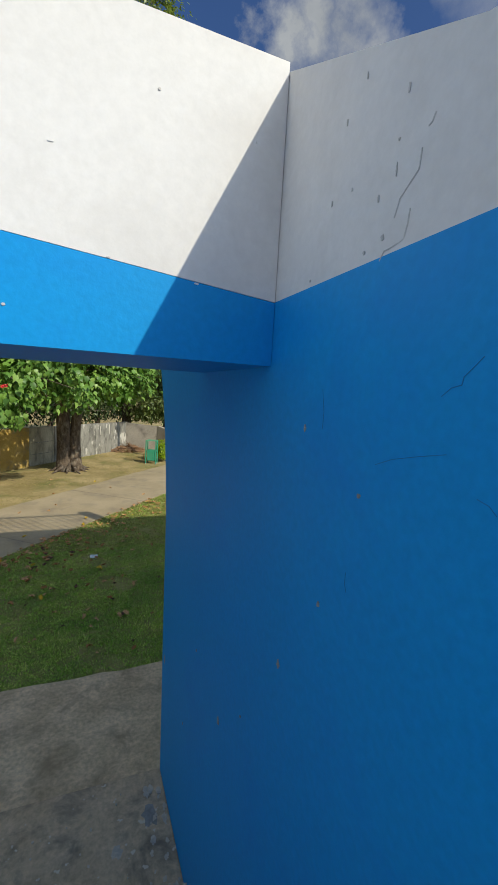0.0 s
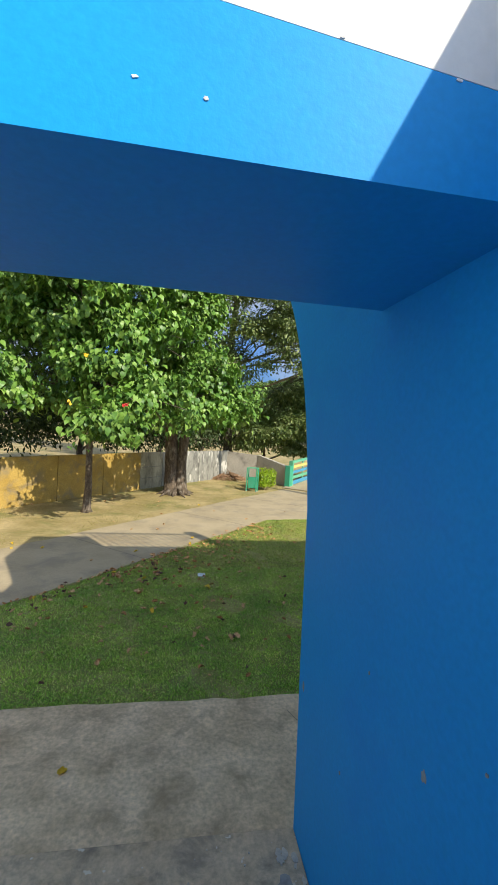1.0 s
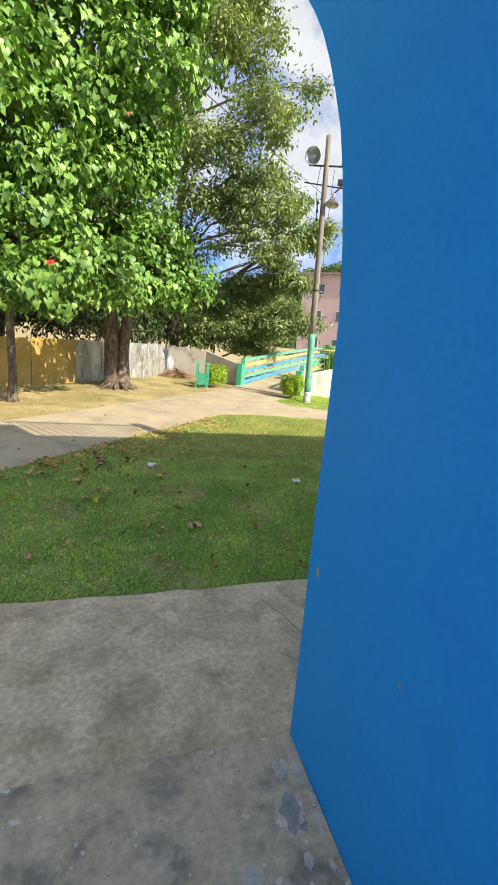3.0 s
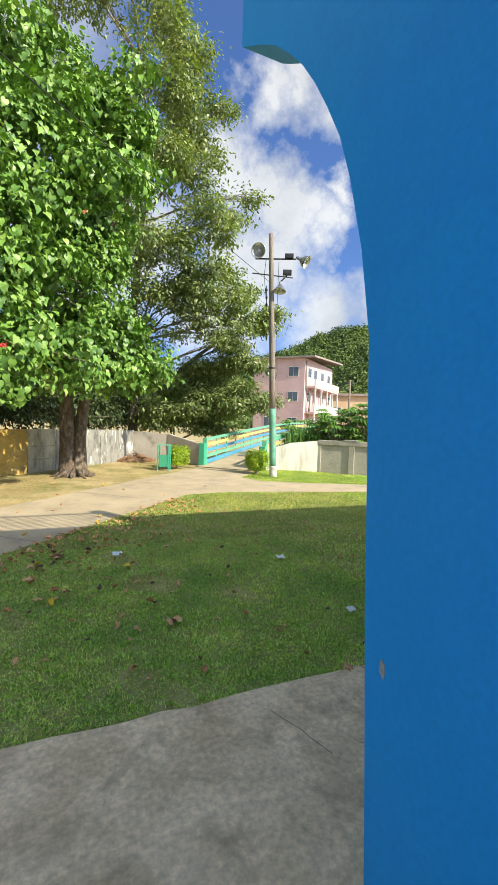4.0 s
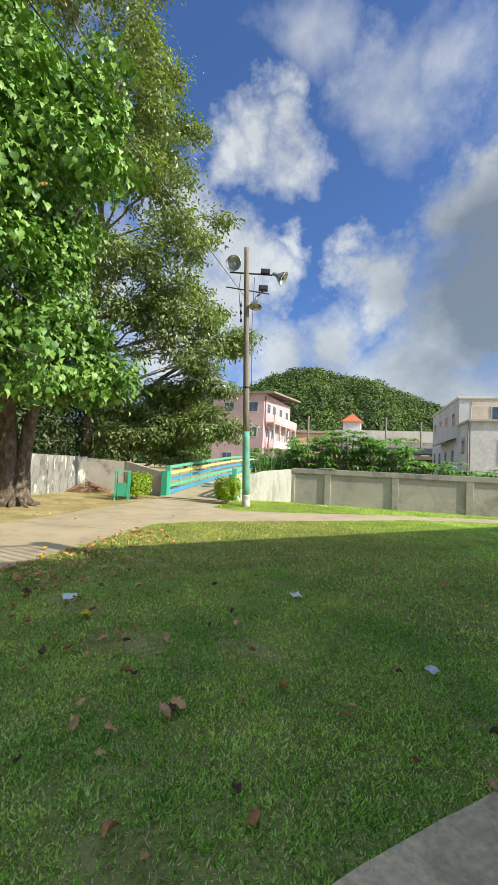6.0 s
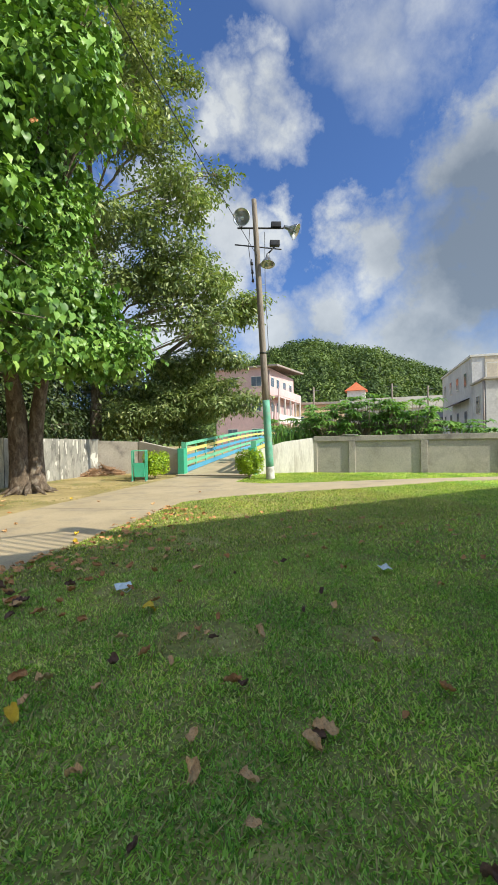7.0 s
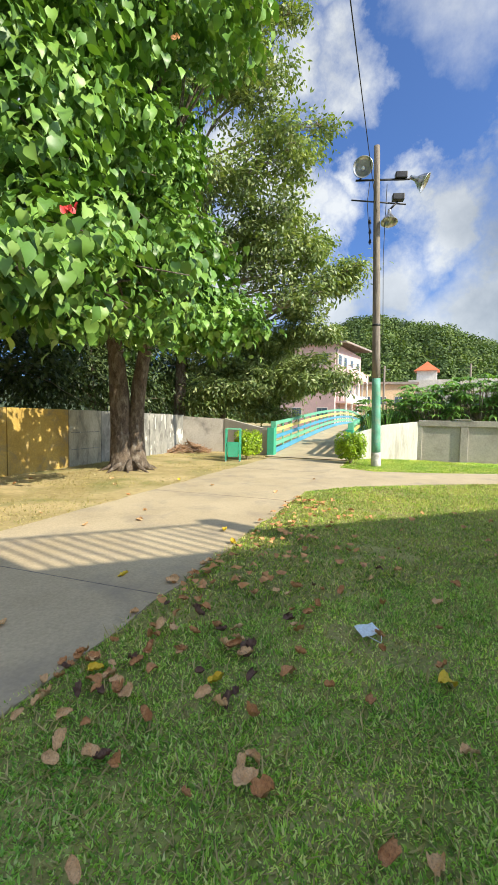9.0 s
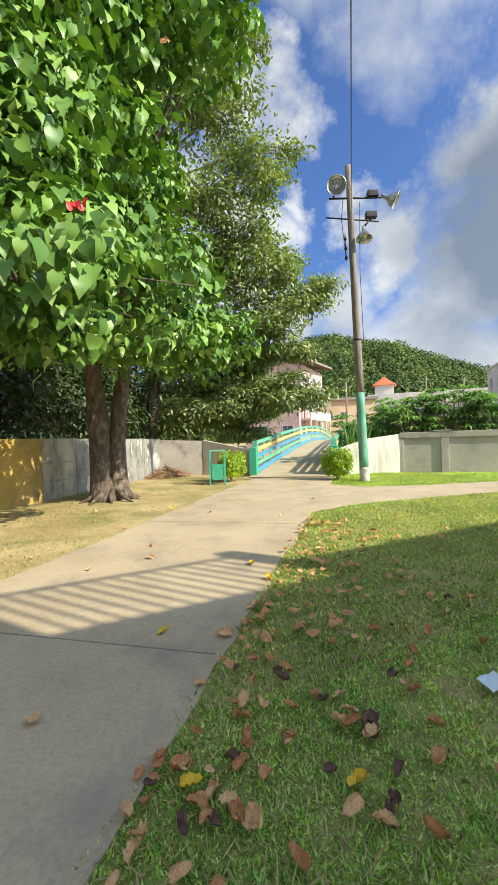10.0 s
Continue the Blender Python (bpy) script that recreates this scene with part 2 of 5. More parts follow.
M_ROOF = surface("rusted_roof", (0.25, 0.22, 0.20), (0.36, 0.32, 0.29), 0.7, 0.5, 10, 0.2, 0.02, (0.28, 0.14, 0.08), 0.6, 0.5)
M_FAR = surface("far_white_render", (0.60, 0.58, 0.54), (0.70, 0.68, 0.63), 0.9, 0.3, 5, 0.1, 0.01, (0.42, 0.40, 0.36), 0.6, 0.35)
M_FARG = surface("far_grey_render", (0.50, 0.50, 0.50), (0.64, 0.64, 0.62), 0.9, 0.3, 5, 0.1, 0.01, (0.27, 0.27, 0.27), 0.6, 0.3)
M_FARC = surface("far_cream_render", (0.60, 0.52, 0.40), (0.68, 0.60, 0.47), 0.9, 0.3, 5, 0.1, 0.01, (0.45, 0.40, 0.32), 0.6, 0.4)
M_FARO = surface("far_peach_render", (0.60, 0.44, 0.28), (0.68, 0.52, 0.35), 0.9, 0.3, 5, 0.1, 0.01)
M_REDR = surface("red_roof", (0.55, 0.14, 0.06), (0.62, 0.19, 0.08), 0.8, 0.5, 8, 0.1, 0.01)
M_PANE = surface("window_glass", (0.05, 0.08, 0.11), (0.10, 0.14, 0.18), 0.12, 0.5, 5, 0)
M_BLEAF = foliage("broad_leaf", [(0.065, 0.15, 0.025), (0.12, 0.25, 0.045), (0.19, 0.34, 0.06), (0.26, 0.40, 0.10)], 0.45, 0.11)
M_FLEAF = foliage("fine_leaf", [(0.09, 0.14, 0.05), (0.16, 0.225, 0.075), (0.25, 0.32, 0.12), (0.38, 0.42, 0.20)], 0.45, 0.25, 0.5)
# leaf tones darkened so the colour carries the shade inside these crowns
M_DLEAF = foliage("shade_darkened_leaf", [(0.03, 0.055, 0.02), (0.065, 0.105, 0.035), (0.12, 0.165, 0.06)], 0.5, 0.2, 0.5)
M_SHRUB = foliage("shrub_leaf", [(0.20, 0.32, 0.015), (0.31, 0.44, 0.025), (0.46, 0.58, 0.04), (0.12, 0.22, 0.015)], 0.45, 0.35, 3)
M_PALM = foliage("papaya_leaf", [(0.09, 0.20, 0.045), (0.16, 0.31, 0.075), (0.26, 0.43, 0.12)], 0.42, 0.3, 0.6)
M_HILL = foliage("hill_forest", [(0.04, 0.075, 0.024), (0.065, 0.115, 0.033), (0.09, 0.145, 0.042), (0.13, 0.185, 0.062)], 0.8, 0.2, 0.045, ((0.55, 0.65, 0.62), (1.7, 1.55, 1.25)))
M_HILLG = surface("hill_ground", (0.03, 0.05, 0.018), (0.05, 0.075, 0.025), 0.95, 0.05, 0.6, 0.3, 0.5)
M_GRASS = foliage("grass_blade", [(0.10, 0.20, 0.03), (0.25, 0.46, 0.07), (0.46, 0.70, 0.14), (0.82, 0.82, 0.44)], 0.5, 0.4, 1.1, ((0.66, 0.82, 0.66), (1.40, 1.2, 1.3)))
M_GRASSB = foliage("worn_grass_blade", [(0.07, 0.16, 0.02), (0.20, 0.36, 0.045), (0.38, 0.56, 0.09), (0.74, 0.72, 0.33)], 0.55, 0.4, 1.1, ((0.68, 0.80, 0.65), (1.40, 1.2, 1.3)))
M_DRY = foliage("dry_grass", [(0.26, 0.22, 0.08), (0.42, 0.35, 0.15), (0.58, 0.47, 0.24), (0.16, 0.19, 0.05)], 0.7, 0.2, 0.7)
M_LITTER = [surface("brown_leaf", (0.50, 0.22, 0.08), (0.64, 0.33, 0.13), 0.75, 9, 60, 0.4, 0.004, (0.10, 0.05, 0.03), 0.6, 14),
            surface("tan_leaf", (0.70, 0.41, 0.18), (0.82, 0.53, 0.27), 0.75, 9, 60, 0.4, 0.004, (0.20, 0.10, 0.06), 0.6, 14),
            surface("dark_leaf", (0.12, 0.065, 0.045), (0.22, 0.12, 0.08), 0.75, 9, 60, 0.4, 0.004, (0.05, 0.03, 0.02), 0.6, 14),
            surface("yellow_leaf", (0.75, 0.50, 0.02), (0.85, 0.62, 0.06), 0.6, 9, 60, 0.3, 0.004, (0.5, 0.28, 0.03), 0.5, 14)]
M_CHIP = surface("chipped_plaster", (0.30, 0.28, 0.26), (0.42, 0.40, 0.37), 0.9, 9, 40, 0.5, 0.004)
M_CRACK = surface("cracked_blue_paint", (0.004, 0.15, 0.40), (0.005, 0.18, 0.46), 0.7, 5, 40, 0.2, 0.003)
M_DRIP = surface("drip_stain", (0.56, 0.55, 0.53), (0.70, 0.69, 0.67), 0.85, 12, 60, 0.2, 0.002)
M_CHIPW = surface("chipped_white_paint", (0.52, 0.505, 0.48), (0.62, 0.605, 0.58), 0.9, 9, 40, 0.5, 0.004)
M_SPLASH = surface("cement_splash", (0.60, 0.52, 0.42), (0.70, 0.62, 0.51), 0.9, 9, 40, 0.5, 0.004, (0.36, 0.35, 0.33), 0.7, 9)
M_PAPER = surface("white_paper", (0.74, 0.78, 0.80), (0.80, 0.83, 0.84), 0.8, 8, 60, 0.2, 0.003)
M_MASK = surface("mask_fabric", (0.66, 0.76, 0.80), (0.74, 0.82, 0.85), 0.85, 8, 80, 0.2, 0.003)
M_FLOWER = surface("red_petal", (0.62, 0.03, 0.03), (0.75, 0.06, 0.05), 0.5, 9, 50, 0.1, 0.003)
M_CUT = surface("cut_brush", (0.26, 0.15, 0.08), (0.40, 0.25, 0.15), 0.9, 4, 30, 0.5, 0.02)


# ---- mesh helpers ----
def part(name, bm, material, parent=None, label="", smooth=False):
    me = bpy.data.meshes.new(name)
    bm.to_mesh(me)
    bm.free()
    return mesh_part(name, me, material, parent, label, smooth)


def mesh_part(name, me, material, parent=None, label="", smooth=False):
    me.materials.append(material)
    if smooth:
        me.polygons.foreach_set("use_smooth", [True] * len(me.polygons))
    ob = new(name, me)
    if parent is not None:
        ob.parent = parent
    if label:
        ob["label"] = label
    return ob


def raw_mesh(name, verts, faces):
    me = bpy.data.meshes.new(name)
    me.from_pydata([tuple(v) for v in verts], [], [tuple(f) for f in faces])
    me.update()
    return me


def array_mesh(name, verts, quads):
    """A mesh from numpy arrays of corners and of four-cornered faces."""
    me = bpy.data.meshes.new(name)
    n, q = len(verts), len(quads)
    me.vertices.add(n)
    me.vertices.foreach_set("co", np.asarray(verts, dtype=np.float32).ravel())
    me.loops.add(q * 4)
    me.loops.foreach_set("vertex_index", np.asarray(quads, dtype=np.int32).ravel())
    me.polygons.add(q)
    me.polygons.foreach_set("loop_start", np.arange(0, q * 4, 4, dtype=np.int32))
    me.update(calc_edges=True)
    return me


def add_box(bm, x0, x1, y0, y1, z0, z1, bevel=0.0, m=None):
    r = bmesh.ops.create_cube(bm, size=1.0)
    vs = r["verts"]
    for v in vs:
        v.co = Vector(((x0 + x1) / 2 + v.co.x * (x1 - x0), (y0 + y1) / 2 + v.co.y * (y1 - y0), (z0 + z1) / 2 + v.co.z * (z1 - z0)))
    if bevel:
        es = {e for v in vs for e in v.link_edges}
        r = bmesh.ops.bevel(bm, geom=list(es), offset=bevel, segments=2, affect="EDGES", profile=0.6)
        vs = list({v for f in r["faces"] for v in f.verts} | {v for v in vs if v.is_valid})
    if m is not None:
        bmesh.ops.transform(bm, matrix=m, verts=[v for v in vs if v.is_valid])


def box_part(name, x0, x1, y0, y1, z0, z1, material, parent=None, bevel=0.0, m=None, label=""):
    bm = bmesh.new()
    add_box(bm, x0, x1, y0, y1, z0, z1, bevel, m)
    return part(name, bm, material, parent, label)


def prism(name, outline, lo, hi, axis, material, parent=None, label="", bevel=0.0):
    """An outline in the plane across the axis, given depth from lo to hi along it."""
    bm = bmesh.new()

    def put(p, d):
        return {"x": (d, p[0], p[1]), "y": (p[0], d, p[1]), "z": (p[0], p[1], d)}[axis]
    a = [bm.verts.new(put(p, lo)) for p in outline]
    b = [bm.verts.new(put(p, hi)) for p in outline]
    bm.faces.new(a)
    bm.faces.new(list(reversed(b)))
    n = len(outline)
    for i in range(n):
        bm.faces.new((a[i], b[i], b[(i + 1) % n], a[(i + 1) % n]))
    bmesh.ops.recalc_face_normals(bm, faces=bm.faces[:])
    if bevel:
        bmesh.ops.bevel(bm, geom=[e for e in bm.edges if e.calc_face_angle(0) > 0.6], offset=bevel, segments=2, affect="EDGES")
    return part(name, bm, material, parent, label)


def add_tube(bm, points, radii, sides=8, cap=True):
    """A tapering tube through points."""
    rings = []
    pts = [Vector(p) for p in points]
    for i, p in enumerate(pts):
        d = (pts[min(i + 1, len(pts) - 1)] - pts[max(i - 1, 0)]).normalized()
        u = d.cross(Vector((0.31, 0.95, 0.07))).normalized()
        v = d.cross(u)
        r = radii[i] if isinstance(radii, (list, tuple)) else radii
        rings.append([bm.verts.new(p + r * (math.cos(2 * math.pi * k / sides) * u + math.sin(2 * math.pi * k / sides) * v)) for k in range(sides)])
    for a, b in zip(rings, rings[1:]):
        for k in range(sides):
            bm.faces.new((a[k], a[(k + 1) % sides], b[(k + 1) % sides], b[k]))
    if cap:
        bm.faces.new(list(reversed(rings[0])))
        bm.faces.new(rings[-1])


def tube_part(name, points, radii, material, parent=None, sides=8, label=""):
    bm = bmesh.new()
    add_tube(bm, points, radii, sides)
    return part(name, bm, material, parent, label, smooth=True)


def thing(name, label, category, group="", kind="", at=(0, 0, 0)):
    ob = new(name)
    ob.location = at
    ob.empty_display_size = 0.2
    return tagged(ob, label, category, group, kind)


def leaf_axes(normals, ups):
    nrm = normals / np.linalg.norm(normals, axis=1, keepdims=True)
    up = ups - (ups * nrm).sum(1, keepdims=True) * nrm
    up /= np.linalg.norm(up, axis=1, keepdims=True) + 1e-9
    return nrm, up, np.cross(up, nrm)


def leaves_mesh(name, centres, normals, ups, length, width, fold=0.12, droop=0.15):
    """Broad leaves: rounded outline, folded along the midrib, the tip hanging."""
    n = len(centres)
    nrm, up, side = leaf_axes(normals, ups)
    L, W = length[:, None], width[:, None]

    def at(u, w, h):
        return centres + up * L * u + side * W * w + nrm * L * h
    v = np.stack([at(-0.40, 0, -0.05), at(-0.06, 0, 0.0), at(0.22, 0, -droop * 0.35), at(0.54, 0, -droop - 0.08),
                  at(-0.48, -0.26, fold * 0.5), at(-0.20, -0.50, fold * 0.9 - 0.05), at(0.08, -0.42, fold - droop * 0.2), at(0.32, -0.20, fold * 0.3 - droop * 0.6),
                  at(-0.48, 0.26, fold * 0.5), at(-0.20, 0.50, fold * 0.9 - 0.05), at(0.08, 0.42, fold - droop * 0.2), at(0.32, 0.20, fold * 0.3 - droop * 0.6)], 1)
    base = (np.arange(n) * 12)[:, None]
    quads = np.concatenate([base + np.array([q]) for q in ((0, 4, 5, 1), (1, 5, 6, 2), (2, 6, 7, 3), (0, 1, 9, 8), (1, 2, 10, 9), (2, 3, 11, 10))], 1)
    return array_mesh(name, v.reshape(-1, 3), quads.reshape(-1, 4))


def leaflets_mesh(name, centres, normals, ups, length, width, fold=0.1):
    """Small or distant leaves: one folded blade each."""
    n = len(centres)
    nrm, up, side = leaf_axes(normals, ups)
    L, W = length[:, None], width[:, None]
    v = np.stack([centres - up * L * 0.5, centres - side * W * 0.5 + nrm * L * fold, centres + up * L * 0.5, centres + side * W * 0.5 + nrm * L * fold], 1)
    quads = (np.arange(n) * 4)[:, None] + np.array([[0, 1, 2, 3]])
    return array_mesh(name, v.reshape(-1, 3), quads)


def blades_mesh(name, centres, dirs, sides_, length, width):
    """Narrow kite-shaped blades."""
    n = len(centres)
    L = length[:, None]
    W = width[:, None]
    v = np.stack([centres, centres + dirs * L * 0.45 - sides_ * W * 0.5, centres + dirs * L, centres + dirs * L * 0.45 + sides_ * W * 0.5], 1)
    quads = (np.arange(n) * 4)[:, None] + np.array([[0, 1, 2, 3]])
    return array_mesh(name, v.reshape(-1, 3), quads)


rng = np.random.default_rng(7)


def unit(n):
    v = rng.normal(size=(n, 3))
    return v / np.linalg.norm(v, axis=1, keepdims=True)


def lobe_points(lobes, count, lo=0.55, hi=1.0):
    """Points in the outer shell of several ellipsoids (centre, radii), each with its share by size."""
    w = np.array([r[0] * r[1] + r[1] * r[2] + r[0] * r[2] for _, r in lobes])
    pick = rng.choice(len(lobes), size=count, p=w / w.sum())
    c = np.array([l[0] for l in lobes])[pick]
    r = np.array([l[1] for l in lobes])[pick]
    d = unit(count)
    k = (lo + (hi - lo) * rng.random((count, 1)) ** 0.6)
    return c + d * r * k, d


def sub_lobes(lobes, each=7, size=0.5, seed=0):
    """Breaks every lobe of a crown into smaller boughs on its surface, so that the outline is uneven."""
    rr = random.Random(seed)
    out = []
    for c, r in lobes:
        out.append((c, tuple(0.6 * q for q in r)))
        for k in range(each):
            a, h = rr.uniform(0, 6.28), rr.uniform(-0.8, 0.95)
            w = math.sqrt(1 - h * h)
            f = rr.uniform(0.6, 0.95)
            q = rr.uniform(0.7, 1.25) * size
            out.append(((c[0] + r[0] * f * w * math.cos(a), c[1] + r[1] * f * w * math.sin(a), c[2] + r[2] * f * h), (r[0] * q, r[1] * q, r[2] * q * 0.75)))
    return out

# ---- ground ----
U = Vector((0.66, 0.751, 0))          # the path's way, and the bridge's
R = Vector((0.751, -0.66, 0))         # across it, to the right


def flat(name, outline, z, material, label, category, thick=0.12):
    ob = prism(name, outline, z - thick, z, "z", material)
    return tagged(ob, label, category, kind="structure")


bm = bmesh.new()
ring = [(0, 0)] + [(r * math.sin(a), r * math.cos(a)) for r in (60, 3000) for a in [2 * math.pi * k / 32 for k in range(32)]]
gv = [bm.verts.new((x, y + 10, -0.035)) for x, y in ring]
for k in range(32):
    bm.faces.new((gv[0], gv[1 + (k + 1) % 32], gv[1 + k]))
    bm.faces.new((gv[1 + k], gv[1 + (k + 1) % 32], gv[33 + (k + 1) % 32], gv[33 + k]))
bmesh.ops.recalc_face_normals(bm, faces=bm.faces[:])
tagged(part("ground", bm, M_SOIL), "dry sandy soil with sparse yellowed grass", "ground", kind="structure")


def path_point(s, w):
    """A place s metres along the path from its crossing by the lawn, w metres to the right of its left edge."""
    p = Vector((-2.54, 14.29, 0)) + U * s + R * w
    return (p.x, p.y)


PW = 2.86
# ragged right edge of the path
rag = random.Random(3)
edge_r = [path_point(s * 0.4 - 16, PW + rag.uniform(-0.035, 0.035)) for s in range(0, 64)]
edge_l = [path_point(s * 0.4 - 16, rag.uniform(-0.05, 0.05)) for s in range(0, 64)]
flat("path", edge_r + edge_l[::-1], -0.008, M_PATH, "pale concrete footpath leading to a footbridge", "path")
for s in (-3.1, 1.2, 5.5):
    bm = bmesh.new()
    a, b = path_point(s, 0.05), path_point(s + 0.05, PW - 0.05)
    d = (Vector((*b, 0)) - Vector((*a, 0))).normalized()
    add_box(bm, 0, PW - 0.1, -0.006, 0.006, -0.02, -0.006, 0, Matrix.Translation((a[0], a[1], 0)) @ Matrix.Rotation(math.atan2(d.y, d.x), 4, "Z"))
    tagged(part("path_joint", bm, M_WOODP), "dark joint across the concrete footpath", "joint", kind="structure")

# lawn to the right of the path, up to the slab by the stairs
lawn_far = [path_point(s * 0.4 - 16, PW - 0.02 + rag.uniform(-0.02, 0.05)) for s in range(18, 56)]
lawn = [(-9.0, 5.27), (-6.0, 5.22), (-3.0, 5.26), (0.0, 5.24), (3.0, 5.27), (6.0, 5.24), (22, 5.25), (22, 6.0), (8.8, 19.3)] + lawn_far[::-1]
flat("lawn", lawn, -0.022, M_LAWN, "mown green lawn strewn with dead leaves", "lawn", 0.05)
# side path from the footpath along the concrete wall
side_up = [(4.3, 17.7), (4.7, 16.6), (6.3, 15.8), (9.4, 14.8), (13.0, 13.1), (16.0, 10.8), (21.0, 6.2)]
side_lo = [(1.0, 14.2), (2.6, 14.45), (4.3, 14.2), (6.1, 13.85), (9.5, 13.5), (12.8, 12.0), (15.4, 9.9), (20.0, 5.6)]
flat("side_path", side_up + side_lo[::-1], -0.010, M_PATH, "narrow worn concrete side path beside the lawn", "path")

# ---- the building with the stairs ----
WX = -0.838                           # inner face of the stair's side wall
slab_pts = [(-9.0, 3.46), (10.0, 3.46)] + [(10.0 - 0.25 * k, 5.25 + rag.uniform(-0.02, 0.025)) for k in range(77)]
flat("slab", slab_pts, 0.0, M_SLAB, "worn grey concrete apron with cracks", "pavement", 0.2)
for pts, cw_ in (([(0.56, 5.27), (0.58, 4.8), (0.60, 4.3), (0.60, 3.5)], 0.004), ([(-0.47, 5.0), (-0.42, 4.88), (-0.35, 4.75), (-0.33, 4.66), (-0.27, 4.5)], 0.0025), ([(-0.05, 4.55), (-0.02, 4.5), (0.05, 4.47), (0.14, 4.42)], 0.002)):
    bm = bmesh.new()
    for (xa, ya), (xb, yb) in zip(pts, pts[1:]):
        d = Vector((xb - xa, yb - ya, 0))
        add_box(bm, 0, d.length + 0.01, -cw_, cw_, -0.02, 0.0015, 0, Matrix.Translation((xa, ya, 0)) @ Matrix.Rotation(math.atan2(d.y, d.x), 4, "Z"))
    tagged(part("crack", bm, M_WOODP), "dark crack in the concrete apron", "crack", kind="structure")

stairs = thing("stairs", "dark worn concrete stairs down to the apron", "stairs", kind="structure")
box_part("landing", -4.2, WX, 2.3, 3.46, -0.1, 0.25, M_STEP, stairs, 0.012)
for k in range(1, 10):
    y1 = 2.37 - 0.27 * (k - 1)
    box_part("step", -4.2, WX, y1 - 0.30, y1, 0.02, 0.25 + 0.2 * k, M_STEP, stairs, 0.012)
# unseen platform, in the paler concrete to bounce light onto the side wall
box_part("platform", -4.2, WX, -3.0, 0.0, 0.0, 2.05, M_SLAB, stairs, 0.01)

# side wall: ends in a concave bracket that carries the terrace
arc = [(3.455, 0.25), (3.50, 0.9), (3.545, 1.5), (3.575, 2.05), (3.60, 2.5), (3.675, 2.86), (3.775, 3.18), (3.865, 3.40), (3.98, 3.60), (4.10, 3.79),
       (4.24, 3.98), (4.40, 4.16), (4.58, 4.34), (4.80, 4.52), (5.02, 4.68), (5.15, 4.78)]
side = thing("wall_east", "blue and white painted stair wall ending in a curved bracket", "wall", kind="structure")
prism("wall_body", [(-3.0, 0.0), (3.44, 0.0)] + arc + [(5.15, 5.62), (3.4, 5.6), (3.0, 4.75), (2.62, 4.75), (2.62, 3.905), (-3.0, 3.925)], WX, WX + 0.32, "x", M_BLUE, side, "blue painted masonry")
prism("wall_top", [(-3.0, 3.925), (2.615, 3.905), (2.615, 4.76), (1.74, 4.76), (0.8, 4.28), (-0.6, 3.96), (-3.0, 3.96)], WX + 0.001, WX + 0.32, "x", M_WHITE, side, "white painted masonry")
beam = thing("beam", "blue and white painted concrete beam over the stairs", "beam", kind="structure")
prism("beam_soffit", [(-4.2, 3.655), (WX - 0.002, 3.665), (WX - 0.002, 3.905), (-1.76, 3.995), (-4.2, 4.05)], 1.66, 2.62, "y", M_BLUE, beam, "blue painted lower band")
prism("beam_upper", [(-4.2, 4.052), (-1.76, 3.997), (WX - 0.002, 3.907), (WX - 0.002, 4.75), (-4.2, 4.74)], 1.66, 2.615, "y", M_WHITE, beam, "white painted upper band")


def blotch(name, centre, size, axis, material, parent, label, seed, stretch=1.0, thick=0.003):
    """An irregular thin patch: chipped paint on the wall (axis x) or a splash on the steps (axis z)."""
    rr = random.Random(seed)
    pts = []
    for k in range(13):
        a = 2 * math.pi * k / 13
        r = size * rr.uniform(0.45, 1.0)
        pts.append((r * math.cos(a), r * math.sin(a) * stretch))
    if axis == "x":
        return prism(name, [(centre[1] + u, centre[2] + v) for u, v in pts], centre[0] - thick, centre[0] + 0.004, "x", material, parent, label)
    if axis == "y":
        return prism(name, [(centre[0] + u, centre[2] + v) for u, v in pts], centre[1] - thick, centre[1] + 0.004, "y", material, parent, label)
    return prism(name, [(centre[0] + u, centre[1] + v) for u, v in pts], centre[2] - 0.004, centre[2] + thick, "z", material, parent, label)


for i, (y, z, r, st) in enumerate(((2.04, 1.85, 0.020, 1.4), (1.43, 2.57, 0.014, 1.6), (1.20, 2.92, 0.010, 1.0), (1.05, 3.30, 0.008, 1.0), (1.36, 3.45, 0.008, 2.0), (3.43, 1.29, 0.018, 2.2), (2.75, 1.25, 0.010, 1.0), (2.5, 1.95, 0.008, 1.5), (1.75, 2.1, 0.009, 1.0))):
    blotch("paint_chip", (WX, y, z), r, "x", M_CHIP, side, "grey chip in the paint", 30 + i, st)
for i, (y, z, r, st) in enumerate(((1.17, 4.40, 0.004, 4.0), (1.0, 4.27, 0.005, 4.5), (1.25, 4.33, 0.004, 3.5), (1.02, 4.17, 0.007, 0.8), (1.3, 4.13, 0.005, 2.6), (1.2, 4.13, 0.006, 1.6), (1.08, 4.06, 0.005, 3.5), (1.05, 3.955, 0.010, 1.4), (1.12, 3.94, 0.008, 1.0), (1.4, 3.93, 0.008, 0.8), (1.02, 4.10, 0.003, 9.0))):
    blotch("paint_chip", (WX + 0.001, y, z), r * 0.75, "x", M_CHIPW, side, "grey chip in the white paint", 60 + i, st)
